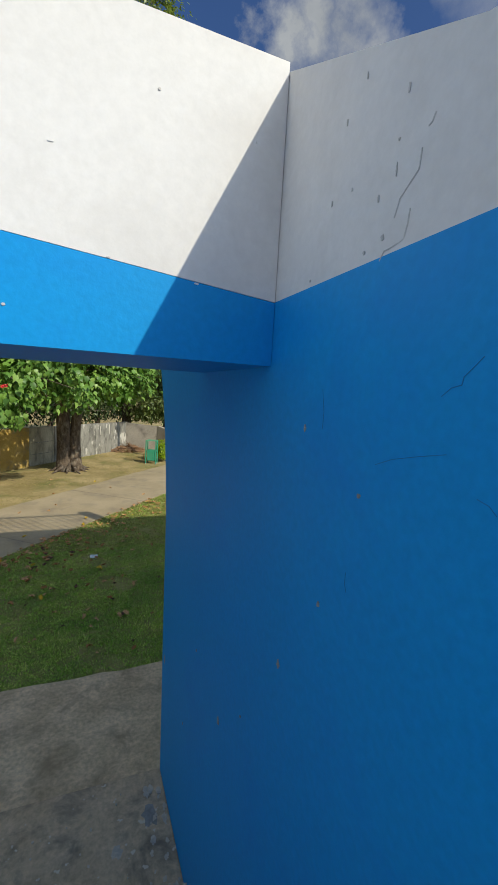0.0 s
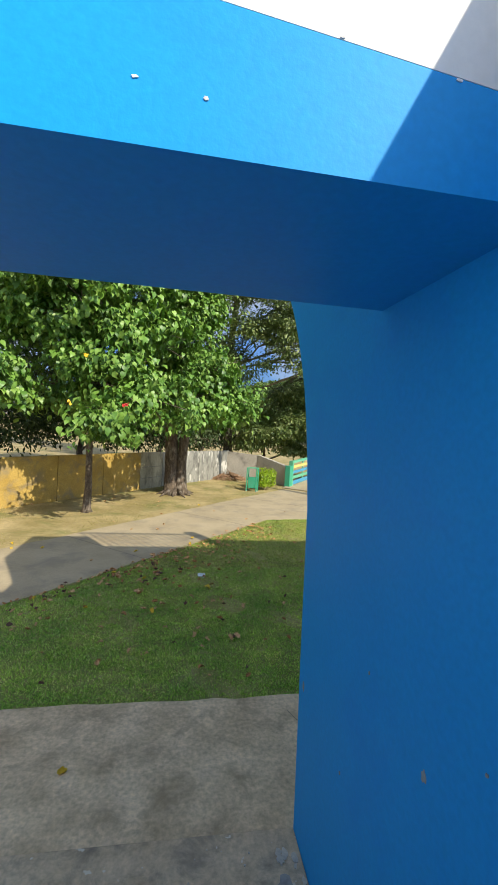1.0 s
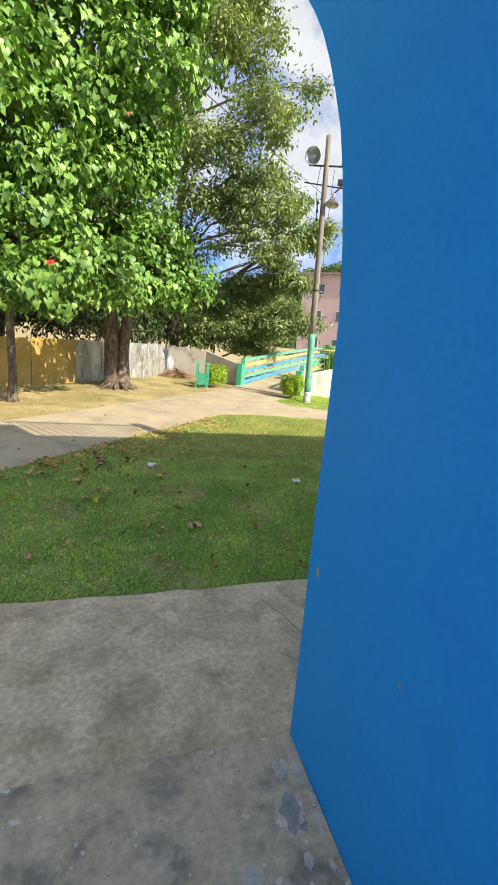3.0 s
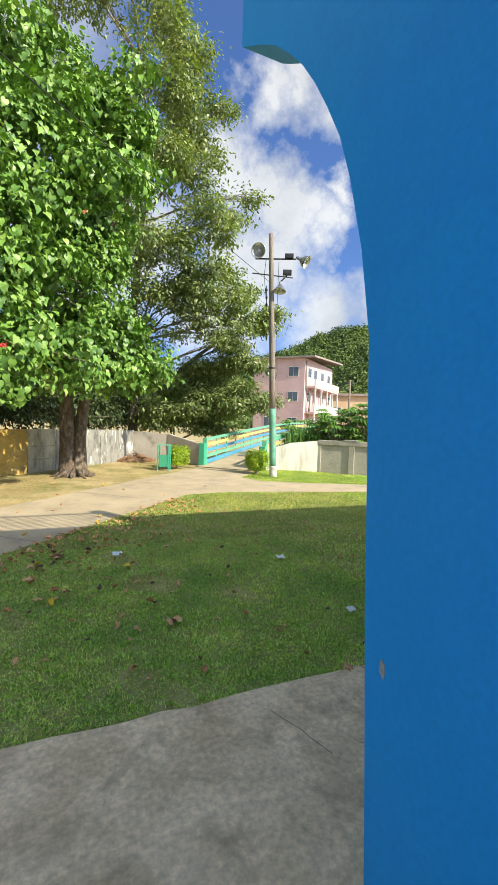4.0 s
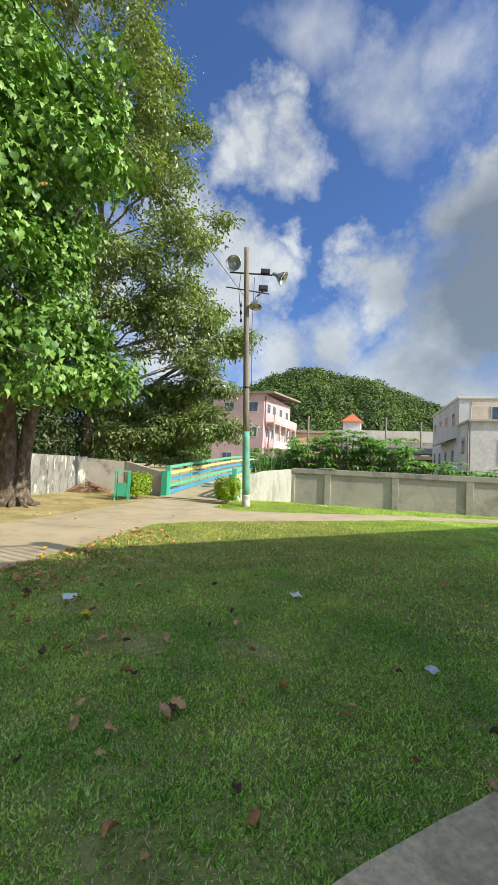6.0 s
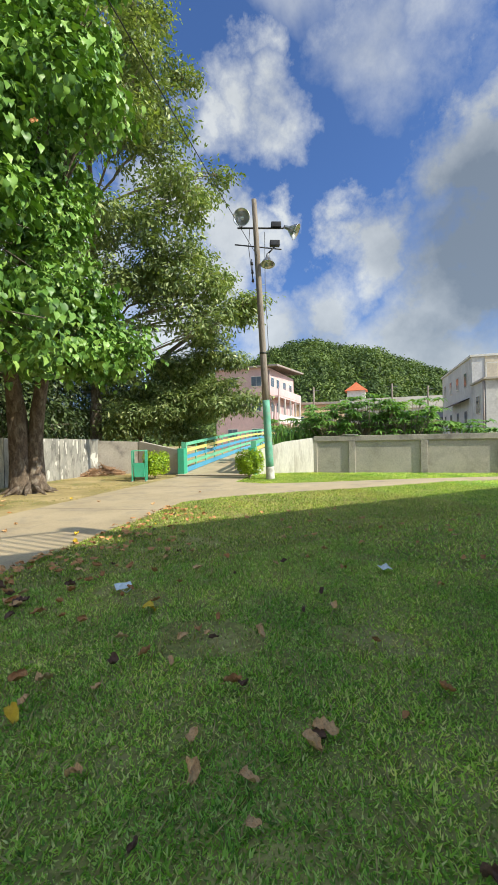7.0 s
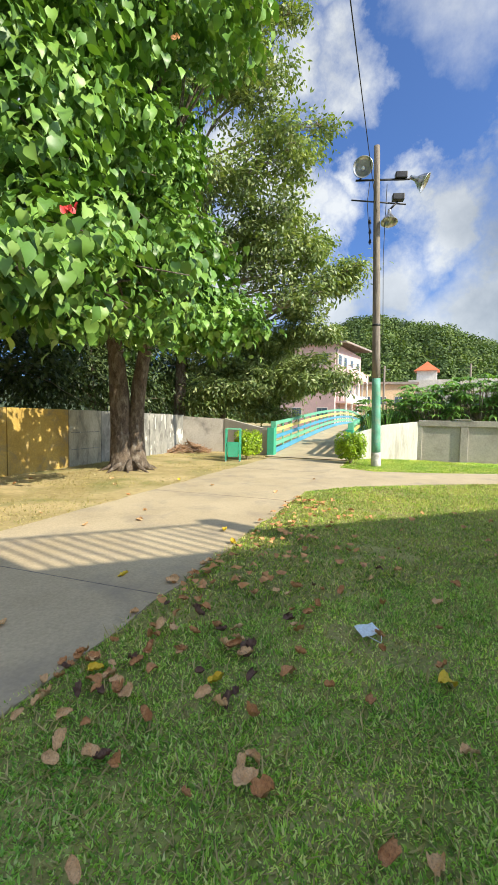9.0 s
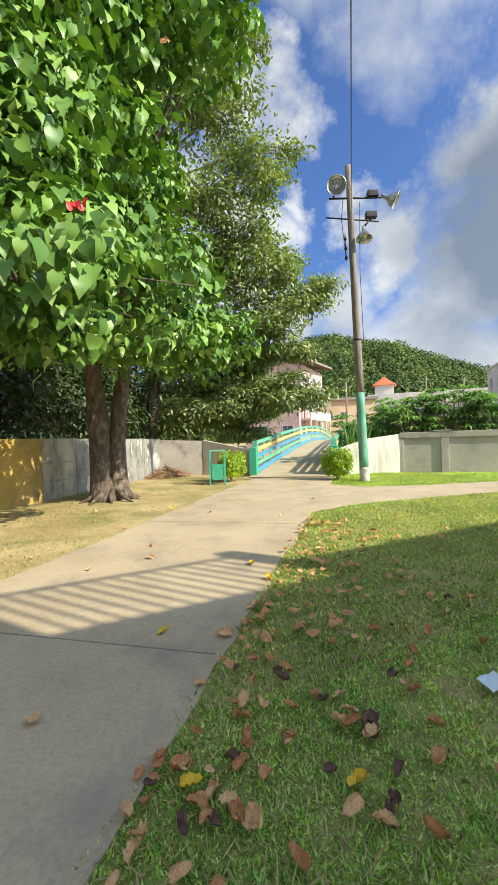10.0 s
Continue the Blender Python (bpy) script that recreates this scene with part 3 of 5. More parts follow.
for i, (x, z, r, st) in enumerate(((-1.62, 4.28, 0.012, 0.6), (-1.30, 4.52, 0.008, 1.0), (-1.15, 3.93, 0.014, 0.35), (-1.45, 3.97, 0.010, 0.5), (-1.9, 3.80, 0.012, 0.5), (-1.75, 3.78, 0.010, 0.8), (-0.95, 4.45, 0.006, 1.5))):
    blotch("paint_chip", (x, 1.66, z), r * 0.8, "y", M_CHIPW if i % 2 else M_WHITE, beam, "small chip in the paint", 90 + i, st)
for i in range(26):
    y = rag.uniform(2.42, 3.4)
    x = WX - 0.02 - abs(rag.gauss(0, 0.10))
    blotch("cement_splash", (x, y, 0.25), rag.uniform(0.008, 0.035), "z", M_SPLASH, stairs, "pale cement splash", 200 + i, 1.6, 0.0012 + 0.0003 * i)
for i in range(30):
    blotch("cement_splash", (rag.uniform(-2.6, -0.95), rag.uniform(2.45, 3.4), 0.25), rag.uniform(0.004, 0.012), "z", M_SPLASH, stairs, "pale paint speck", 300 + i, 1.2, 0.0013 + 0.0003 * i)
blotch("stain_patch", (-0.985, 3.06, 0.25), 0.07, "z", M_CHIP, stairs, "brown worn patch", 401, 1.6, 0.0008)
blotch("stain_patch", (-1.245, 2.875, 0.25), 0.05, "z", M_SPLASH, stairs, "pale paint stain", 402, 1.3, 0.0009)
for i in range(8):
    blotch("cement_splash", (WX - 0.015 - 0.03 * rag.random(), 2.37 - 0.03 * i, 0.45), 0.02, "z", M_SPLASH, stairs, "pale cement splash", 420 + i, 1.5, 0.0012 + 0.0005 * i)
def wall_line(name, pts, half, material, label, lift):
    """A hairline crack or drip mark on the inner face of the stair wall, through (y, z) points."""
    bm = bmesh.new()
    for (ya, za), (yb, zb) in zip(pts, pts[1:]):
        d = Vector((yb - ya, zb - za))
        add_box(bm, -0.001, d.length + 0.001, -half, half, -0.002, lift, 0, Matrix.Translation((WX, ya, za)) @ Matrix(((0, 0, -1, 0), (d.x / d.length, -d.y / d.length, 0, 0), (d.y / d.length, d.x / d.length, 0, 0), (0, 0, 0, 1))))
    part(name, bm, material, side, label)


for pts in ([(0.723, 3.646), (0.744, 3.626), (0.762, 3.61), (0.765, 3.594), (0.789, 3.588), (0.811, 3.571)],
            [(0.996, 3.395), (0.937, 3.418), (0.859, 3.437), (0.784, 3.453)],
            [(0.701, 3.381), (0.676, 3.375), (0.659, 3.361)],
            [(1.078, 3.074), (1.078, 3.041), (1.068, 3.021)],
            [(1.27, 3.58), (1.254, 3.512), (1.255, 3.46)]):
    wall_line("hairline_crack", pts, 0.0008, M_CRACK, "hairline crack in the blue paint", 0.0008)
for pts in ([(0.941, 4.112), (0.945, 4.07), (0.976, 4.047), (0.999, 4.029), (1.013, 3.992)],
            [(0.911, 4.169), (0.918, 4.154), (0.927, 4.151)],
            [(0.961, 3.993), (0.964, 3.963), (0.973, 3.935)],
            [(0.978, 3.93), (1.019, 3.923), (1.04, 3.922), (1.054, 3.903)]):
    wall_line("drip_mark", pts, 0.0016, M_DRIP, "grey drip mark on the white paint", 0.0006)
# west wall is out of view; its white upper part is added to bounce sunlight
west = thing("unseen_wall_west", "unseen blue stair wall, its white top added to bounce light", "wall", kind="structure")
box_part("wall_body", -4.5, -4.2, -3.0, 3.44, 0.0, 3.2, M_BLUE, west, 0.01)
box_part("wall_top", -4.5, -4.2, -3.0, 3.44, 3.2, 4.75, M_WHITE, west, 0.01, label="white painted masonry")
south = thing("wall_south", "blue painted wall behind the stairs", "wall", kind="structure")
box_part("wall_body", -4.5, WX + 0.32, -3.3, -3.0, 0.0, 3.4, M_BLUE, south, 0.01)
# upper terrace, out of view, that shades the lawn, with its railing
terrace = thing("terrace", "white concrete upper terrace with a metal railing", "terrace", kind="structure")
box_part("terrace_floor", WX + 0.33, 16.0, 3.28, 4.75, 4.6, 5.2, M_WHITE, terrace, 0.01)
# unseen wall and pier, added to stop sun leaking onto the shaded path
box_part("sun_block_wall", WX + 0.33, 16.0, 3.28, 3.45, 0.0, 4.6, M_BLUE, terrace)
box_part("sun_block_pier", WX + 0.33, 0.72, 3.5, 4.75, 5.2, 5.95, M_BLUE, terrace, 0.01)
box_part("parapet", 3.66, 16.0, 4.5, 4.75, 5.2, 5.8, M_WHITE, terrace, 0.01)
tube_part("top_rail", [(0.7, 4.65, 6.3), (3.66, 4.65, 6.3)], 0.03, M_STEEL, terrace)
tube_part("low_rail", [(0.7, 4.65, 5.3), (3.66, 4.65, 5.3)], 0.02, M_STEEL, terrace)
for k in range(15):
    x = 0.79 + 0.2 * k
    tube_part("baluster", [(x, 4.65, 5.18), (x, 4.65, 6.3)], 0.022, M_STEEL, terrace, 6)
box_part("rail_post", 3.62, 3.90, 4.55, 4.75, 5.2, 6.45, M_WHITE, terrace, 0.01)


# ---- concrete wall by the lawn ----
def local(p, d):
    """Frame with x along d at p."""
    return Matrix.Translation((p[0], p[1], 0)) @ Matrix.Rotation(math.atan2(d[1], d[0]), 4, "Z")


def in_frame(ob, m):
    ob.data.transform(m)
    return ob


cw_m = local((8.85, 19.25), (0.69, -0.724))
cw = thing("concrete_wall", "grey rendered concrete wall with pilasters and coping", "wall", kind="structure")
in_frame(box_part("panel", 0, 24, 0.0, 0.14, -0.2, 1.28, M_BLOCK, cw), cw_m)
in_frame(box_part("coping", -0.04, 24, -0.07, 0.17, 1.28, 1.50, M_COPE, cw, 0.015), cw_m)
in_frame(box_part("end_pier", -0.05, 0.10, -0.05, 0.16, -0.2, 1.278, M_BLOCK, cw, 0.01), cw_m)
for k in range(8):
    s = 1.40 + 2.75 * k
    in_frame(box_part("pilaster", s, s + 0.26, -0.062, 0.16, -0.2, 1.52 if k == 0 else 1.504, M_COPE, cw, 0.012), cw_m)
in_frame(prism("cap", [(1.1, 1.52), (1.8, 1.52), (1.73, 1.56), (1.2, 1.56)], -0.09, 0.15, "y", M_BLOCK, cw, "", 0.01), cw_m)

# white wing wall from the concrete wall to the bridge
p0, p1 = Vector((8.85, 19.32, 0)), Vector((6.62, 20.42, 0))
wing_len = (p1 - p0).length
wing = thing("wing_wall", "streaked limewashed wing wall sloping to the bridge", "wall", kind="structure")
in_frame(prism("wall_body", [(0, -0.2), (wing_len, -0.2), (wing_len, 0.92), (1.3, 1.30), (0, 1.45)], -0.09, 0.09, "y", M_LIME, wing, "", 0.012), local(p0, p1 - p0))

# left boundary wall along the path: ochre, then grey
b0, b1 = Vector((-14.0, 7.2, 0)), Vector((1.0, 25.3, 0))
bd = (b1 - b0).normalized()
b_len = (b1 - b0).length
bmx = local(b0, bd)
bwall = thing("boundary_wall", "old block wall painted ochre and grey, blotched, tree shade and dapples in its colour", "wall", kind="structure")
s_split = 16.4
for k in range(8):
    in_frame(box_part("panel", k * s_split / 8 + 0.012, (k + 1) * s_split / 8 - 0.012, -0.08, 0.08, -0.2, 1.62, M_YELLOW, bwall, 0.008), bmx)
n_grey = 5
for k in range(n_grey):
    w = (b_len - s_split) / n_grey
    in_frame(box_part("panel", s_split + k * w + 0.012, s_split + (k + 1) * w - 0.012, -0.08, 0.08, -0.2, 1.62 - 0.012 * k, M_CREAMW if k == 0 else M_GREYW, bwall, 0.008), bmx)
    for j in (0.45, 0.95):
        in_frame(box_part("ledge", s_split + k * w + 0.1, s_split + (k + 1) * w - 0.1, -0.092, -0.078, j, j + 0.02, M_GREYW, bwall), bmx)
# dull return wall and sloping wing to the bridge post
q0, q1, q2 = Vector((0.95, 25.3, 0)), Vector((2.72, 24.35, 0)), Vector((4.05, 22.55, 0))
ret = thing("return_wall", "brown stained concrete return wall behind the brush", "wall", kind="structure")
in_frame(prism("wall_body", [(0, -0.2), ((q1 - q0).length, -0.2), ((q1 - q0).length, 1.42), (0, 1.52)], -0.09, 0.09, "y", M_COPE, ret, "", 0.01), local(q0, q1 - q0))
wing2 = thing("bridge_wing_wall", "rendered wall sloping down to the bridge post", "wall", kind="structure")
in_frame(prism("wall_body", [(0.02, -0.2), ((q2 - q1).length, -0.2), ((q2 - q1).length, 1.02), (0.02, 1.45)], -0.12, 0.12, "y", M_BLOCK, wing2, "", 0.015), local(q1, q2 - q1))

# ---- footbridge ----
BO = Vector((4.15, 22.35, 0))         # foot of the left end post
BL = 46.0                             # how far it is built; the arch spans 50 m


def deck_z(s):
    return 1.12 * math.sin(math.pi * min(max(s, 0), 50.0) / 50.0)


def bridge_at(s, w, z):
    p = BO + U * s + R * w
    return (p.x, p.y, deck_z(s) + z)


BW = 3.1
deck = thing("bridge_deck", "arched concrete footbridge deck", "bridge", kind="structure")
bm = bmesh.new()
rows_ = []
for i in range(31):
    s = -0.9 + (BL + 1.8) * i / 30
    rows_.append([bm.verts.new(bridge_at(s, w, z)) for w, z in ((-0.05, 0.0), (BW + 0.05, 0.0), (BW + 0.05, -0.4), (-0.05, -0.4))])
for a, b in zip(rows_, rows_[1:]):
    for k in range(4):
        bm.faces.new((a[k], a[(k + 1) % 4], b[(k + 1) % 4], b[k]))
bmesh.ops.recalc_face_normals(bm, faces=bm.faces[:])
part("deck_slab", bm, M_PATH, deck)


def sweep(name, w, z, half_w, half_h, s0, s1, material, parent, steps=20):
    bm = bmesh.new()
    prev = None
    for i in range(steps + 1):
        s = s0 + (s1 - s0) * i / steps
        row = [bm.verts.new(bridge_at(s, w + a * half_w, z + b * half_h)) for a, b in ((-1, -1), (1, -1), (1, 1), (-1, 1))]
        if prev:
            for k in range(4):
                bm.faces.new((prev[k], prev[(k + 1) % 4], row[(k + 1) % 4], row[k]))
        else:
            bm.faces.new(row[::-1])
        prev = row
    bm.faces.new(prev)
    bmesh.ops.recalc_face_normals(bm, faces=bm.faces[:])
    return part(name, bm, material, parent)


for w in (0.0, BW):
    rail = thing("bridge_railing", "bridge railing of green, yellow and blue painted boards", "railing", "railings of the bridge")
    sweep("top_rail", w, 1.27, 0.06, 0.065, 0, BL, M_MINT, rail, 30)
    sweep("rail", w, 0.99, 0.03, 0.07, 0, BL, M_RAILY, rail, 30)["label"] = "yellow rail"
    sweep("rail", w, 0.70, 0.03, 0.075, 0, BL, M_RAILB, rail, 30)["label"] = "blue rail"
    sweep("rail", w, 0.42, 0.03, 0.075, 0, BL, M_MINT, rail, 30)["label"] = "mint green rail"
    sweep("bottom_rail", w, 0.13, 0.03, 0.10, 0, BL, M_RAILB, rail, 30)["label"] = "blue bottom rail"
    for k in range(1, 31):
        s = k * 1.45
        p = bridge_at(s, w, 0)
        in_frame(box_part("post", -0.035, 0.035, -0.028, 0.028, p[2] - 0.1, p[2] + 1.24, M_MINT, rail), local(p, U))
    p = bridge_at(-0.12, w, 0)
    ep = thing("bridge_end_post", "square green painted concrete bridge post", "post", "end posts of the bridge")
    in_frame(box_part("shaft", -0.30, 0.06, -0.15, 0.15, -0.2, 1.10, M_TEAL, ep, 0.02), local(p, U))
    in_frame(box_part("face", 0.07, 0.20, -0.11, 0.11, -0.1, 1.36, M_MINT, ep, 0.01, label="taller mint green upright"), local(p, U))

# ---- floodlight pole ----
PB, PT = Vector((5.80, 17.88, -0.05)), Vector((5.03, 17.36, 9.55))


def on_pole(z):
    return PB.lerp(PT, (z - PB.z) / (PT.z - PB.z))


pole = thing("floodlight_pole", "weathered wooden pole, green and white at its foot", "lamp post")


def pole_piece(name, z0, z1, r0, r1, material, label=""):
    pts = [on_pole(z0 + (z1 - z0) * i / 8) for i in range(9)]
    rad = [r0 + (r1 - r0) * i / 8 for i in range(9)]
    return tube_part(name, pts, rad, material, pole, 14, label)


pole_piece("shaft", 2.78, 9.55, 0.128, 0.085, M_WOODP, "grey weathered wood")
pole_piece("green_band", 0.42, 2.80, 0.146, 0.131, M_POLEG, "flaking green paint")
pole_piece("foot", -0.1, 0.44, 0.16, 0.149, M_POLEW, "worn white paint")
CA = Vector((0.90, -0.44, 0))         # crossarms face the lawn
CF = Vector((-0.44, -0.90, 0))


def floodlight(at, aim, arm_to, size=1.0):
    """A spun bell reflector with its ballast box and bracket; aim is the way it shines."""
    aim = Vector(aim).normalized()
    at = Vector(at)
    m = Matrix.Translation(at) @ aim.to_track_quat("Z", "Y").to_matrix().to_4x4() @ Matrix.Scale(size, 4)
    bm = bmesh.new()
    prof = [(0.055, -0.36), (0.075, -0.30), (0.08, -0.16), (0.16, -0.06), (0.25, 0.06), (0.315, 0.20), (0.335, 0.21), (0.315, 0.215), (0.24, 0.06), (0.15, -0.04), (0.04, -0.07)]
    rings = [[bm.verts.new(m @ Vector((r * math.cos(2 * math.pi * k / 24), r * math.sin(2 * math.pi * k / 24), z))) for k in range(24)] for r, z in prof]
    for a, b in zip(rings, rings[1:]):
        for k in range(24):
            bm.faces.new((a[k], a[(k + 1) % 24], b[(k + 1) % 24], b[k]))
    bm.faces.new(rings[0][::-1])
    bm.faces.new(rings[-1])
    ob = part("reflector", bm, M_ALU, pole, "spun aluminium bell reflector", True)
    bm = bmesh.new()
    bmesh.ops.create_uvsphere(bm, u_segments=12, v_segments=8, radius=0.07, matrix=m @ Matrix.Diagonal((1, 1, 1.7, 1)))
    part("bulb", bm, M_PAPER, ob, "white lamp bulb", True)
    tube_part("bracket", [m @ Vector((0, 0, -0.34)), arm_to], 0.028, M_STEEL, pole, 6)


z_arm = 8.62
c = on_pole(z_arm)
tube_part("crossarm", [c - CA * 0.62, c + CA * 0.95], 0.032, M_STEEL, pole, 6)
c2 = on_pole(8.02)
tube_part("crossarm", [c2 - CA * 0.75 + Vector((0, 0, 0.06)), c2 + CA * 0.85 - Vector((0, 0, 0.1))], 0.024, M_STEEL, pole, 6)
floodlight(c - CA * 0.45 + CF * 0.28 + Vector((0, 0, 0.18)), CF * 1.0 - CA * 0.25 + Vector((0, 0, -0.25)), c - CA * 0.5, 0.86)
floodlight(c + CA * 1.24 + Vector((0, 0, -0.05)), CA * 0.9 + CF * 0.25 + Vector((0, 0, -0.55)), c + CA * 0.95, 0.84)
floodlight(c2 + CA * 0.36 + CF * 0.10 + Vector((0, 0, -0.52)), CF * 0.22 - CA * 0.05 + Vector((0, 0, -1.0)), c2 + CA * 0.60 + Vector((0, 0, -0.02)), 0.74)
for base, off in ((c, 0.70), (c2, 0.62)):
    q = base + CA * off + Vector((0, 0, 0.1))
    in_frame(box_part("ballast_box", -0.17, 0.17, -0.1, 0.1, -0.09, 0.09, M_STEEL, pole, 0.02), Matrix.Translation(q) @ Matrix.Rotation(-0.45, 4, "Z"))
for k in range(3):
    z = 6.9 + 0.28 * k
    q = on_pole(z) - CA * 0.2
    tube_part("insulator", [q - Vector((0, 0, 0.05)), q + Vector((0, 0, 0.05))], [0.05, 0.03], M_STEEL, pole, 8)
tube_part("insulator_rack", [on_pole(6.8) - CA * 0.2, on_pole(7.6) - CA * 0.2], 0.015, M_STEEL, pole, 6)
tube_part("down_lead", [on_pole(8.6) - CA * 0.2, on_pole(8.0) - CA * 0.28, on_pole(7.4) - CA * 0.24, on_pole(6.9) - CA * 0.2], 0.012, M_CABLE, pole, 5)
tube_part("down_lead", [on_pole(8.5) + CA * 0.3, on_pole(6.5) + CA * 0.2, on_pole(4.2) + CA * 0.2, on_pole(4.0) + CA * 0.12], 0.01, M_CABLE, pole, 5)
tube_part("strap", [on_pole(4.4), on_pole(4.46)], 0.128, M_STEEL, pole, 12)
# overhead cable to the building
ca, cb = on_pole(7.7), Vector((-8.2, 1.70, 5.6))
tagged(tube_part("overhead_cable", [ca.lerp(cb, i / 24) - Vector((0, 0, 0.12 * math.sin(math.pi * i / 24))) for i in range(25)], 0.009, M_CABLE, None, 5),
       "black overhead cable from the pole to the building", "cable")
mast = thing("cable_mast", "steel mast on the building that holds the cable", "mast")
tube_part("shaft", [(-8.2, 1.70, 0.0), (-8.2, 1.70, 5.75)], [0.09, 0.06], M_STEEL, mast, 10)

# ---- litter bin ----
def litter_bin(at, turn):
    m = Matrix.Translation(at) @ Matrix.Rotation(turn, 4, "Z")
    t = thing("litter_bin", "green metal litter bin hung in a frame", "bin")
    for sx in (-0.24, 0.24):
        for sy in (-0.14, 0.14):
            in_frame(box_part("frame_post", sx - 0.022, sx + 0.022, sy - 0.022, sy + 0.022, 0.0, 1.12, M_TEAL, t), m)
        in_frame(box_part("foot_bar", sx - 0.02, sx + 0.02, -0.2, 0.2, -0.02, 0.03, M_GREYW, t), m)
        in_frame(box_part("top_bar", sx - 0.02, sx + 0.02, -0.12, 0.12, 1.08, 1.12, M_TEAL, t), m)
    in_frame(box_part("cross_bar", -0.24, 0.24, -0.16, -0.12, 1.10, 1.14, M_MINT, t), m)
    in_frame(box_part("cross_bar", -0.24, 0.24, 0.12, 0.16, 1.10, 1.14, M_MINT, t), m)
    bm = bmesh.new()
    lo, hi = 0.16, 0.66
    ring0 = [(-0.16, -0.13, lo), (0.16, -0.13, lo), (0.16, 0.13, lo), (-0.16, 0.13, lo)]
    ring1 = [(-0.20, -0.17, hi), (0.20, -0.17, hi), (0.20, 0.17, hi), (-0.20, 0.17, hi)]
    ring2 = [(x * 0.93, y * 0.9, hi) for x, y, _ in ring1]
    ring3 = [(x * 0.9, y * 0.88, lo + 0.03) for x, y, _ in ring0]
    rs = [[bm.verts.new(m @ Vector(p)) for p in r] for r in (ring0, ring1, ring2, ring3)]
    for a, b in zip(rs, rs[1:]):
        for k in range(4):
            bm.faces.new((a[k], a[(k + 1) % 4], b[(k + 1) % 4], b[k]))
    bm.faces.new(rs[0][::-1])
    bm.faces.new(rs[3])
    part("bucket", bm, M_TEAL, t, "green sheet metal bucket")
    for sx in (-0.215, 0.215):
        in_frame(box_part("pivot", sx - 0.04, sx + 0.04, -0.02, 0.02, 0.52, 0.56, M_STEEL, t), m)


litter_bin((1.72, 20.35, -0.03), -0.45)


# ---- shrubs, trees ----
def shrub(at, r, h, name="shrub", label="clipped yellow-green shrub with dense small leaves"):
    t = thing(name, label, "shrub", "shrubs by the bridge")
    at = Vector(at)
    bm = bmesh.new()
    for k in range(9):
        a = 2.4 * k
        e = at + Vector((0.6 * r * math.cos(a), 0.6 * r * math.sin(a), h * (0.5 + 0.04 * k)))
        add_tube(bm, [at, at.lerp(e, 0.5) + Vector((0, 0, 0.08)), e], [0.022, 0.015, 0.006], 5)
    part("stalk", bm, M_TWIG, t)
    lobes = [((at.x + 0.45 * r * math.cos(2.1 * k), at.y + 0.45 * r * math.sin(2.1 * k), at.z + h * (0.42 + 0.11 * (k % 4))), (0.55 * r, 0.55 * r, 0.30 * h)) for k in range(9)]
    p, d = lobe_points(lobes, 3600, 0.6, 1.05)
    keep = p[:, 2] > 0.12
    p, d = p[keep], d[keep]
    n = len(p)
    me = leaflets_mesh("leaves", p, d + 0.7 * unit(n) + np.array([0, 0, 0.5]), unit(n) + d * 0.5, 0.06 + 0.05 * rng.random(n), 0.036 + 0.025 * rng.random(n))
    mesh_part("leaves", me, M_SHRUB, t)


shrub((2.45, 20.9, -0.03), 0.56, 1.06)
shrub((5.42, 18.75, -0.03), 0.58, 1.06)


def clumps_to_leaves(cp, cd, per, spread, length, width, droop_down=0.6, out=0.5):
    """Around each clump of a crown, leaves that hang outward and down."""
    n = len(cp) * per
    c = np.repeat(cp, per, 0) + rng.normal(size=(n, 3)) * np.array(spread)
    o = np.repeat(cd, per, 0)
    up = o * out + unit(n) * 0.55 + np.array([0, 0, -droop_down])
    nrm = o * 0.7 + unit(n) * 0.55 + np.array([0, 0, 0.65])
    L = length * (0.7 + 0.6 * rng.random(n))
    return c, nrm, up, L, L * width


def limb_mesh(bm, start, end, r0, r1, sag=0.0, wob=0.15, seed=0, steps=6):
    rr = random.Random(seed)
    start, end = Vector(start), Vector(end)
    pts, rad = [], []
    for i in range(steps + 1):
        f = i / steps
        p = start.lerp(end, f) + Vector((rr.uniform(-wob, wob), rr.uniform(-wob, wob), sag * math.sin(math.pi * f))) * (0 if i in (0, steps) else 1)
        pts.append(p)
        rad.append(r0 + (r1 - r0) * f)
    add_tube(bm, pts, rad, 8)
    return pts


# broad-leaved trees beside the path
tree_b = thing("broadleaf_tree", "broadleaf tree with twin trunk, roots and large drooping leaves", "tree", "broadleaf trees by the path")
bm = bmesh.new()
base = Vector((-1.95, 18.9, -0.1))
limb_rr = random.Random(17)
for foot, way, rad in (((-0.10, 0, 0), [(-0.10, 0.3), (-0.13, 0.7), (-0.15, 1.2), (-0.18, 1.8), (-0.20, 2.4), (-0.28, 3.2), (-0.42, 4.2), (-0.7, 5.4)], [0.50, 0.36, 0.30, 0.275, 0.26, 0.25, 0.215, 0.17, 0.10]),
                       ((0.30, 0.05, 0), [(0.27, 0.3), (0.25, 0.7), (0.25, 1.2), (0.28, 1.8), (0.33, 2.4), (0.44, 3.2), (0.66, 4.3), (1.0, 5.6)], [0.44, 0.31, 0.25, 0.225, 0.21, 0.20, 0.17, 0.13, 0.08])):
    pts = [base + Vector(foot)] + [base + Vector((dx, limb_rr.uniform(-0.05, 0.05) - 0.12 * max(0, dz - 2.4), dz)) for dx, dz in way]
    add_tube(bm, pts, rad, 16)
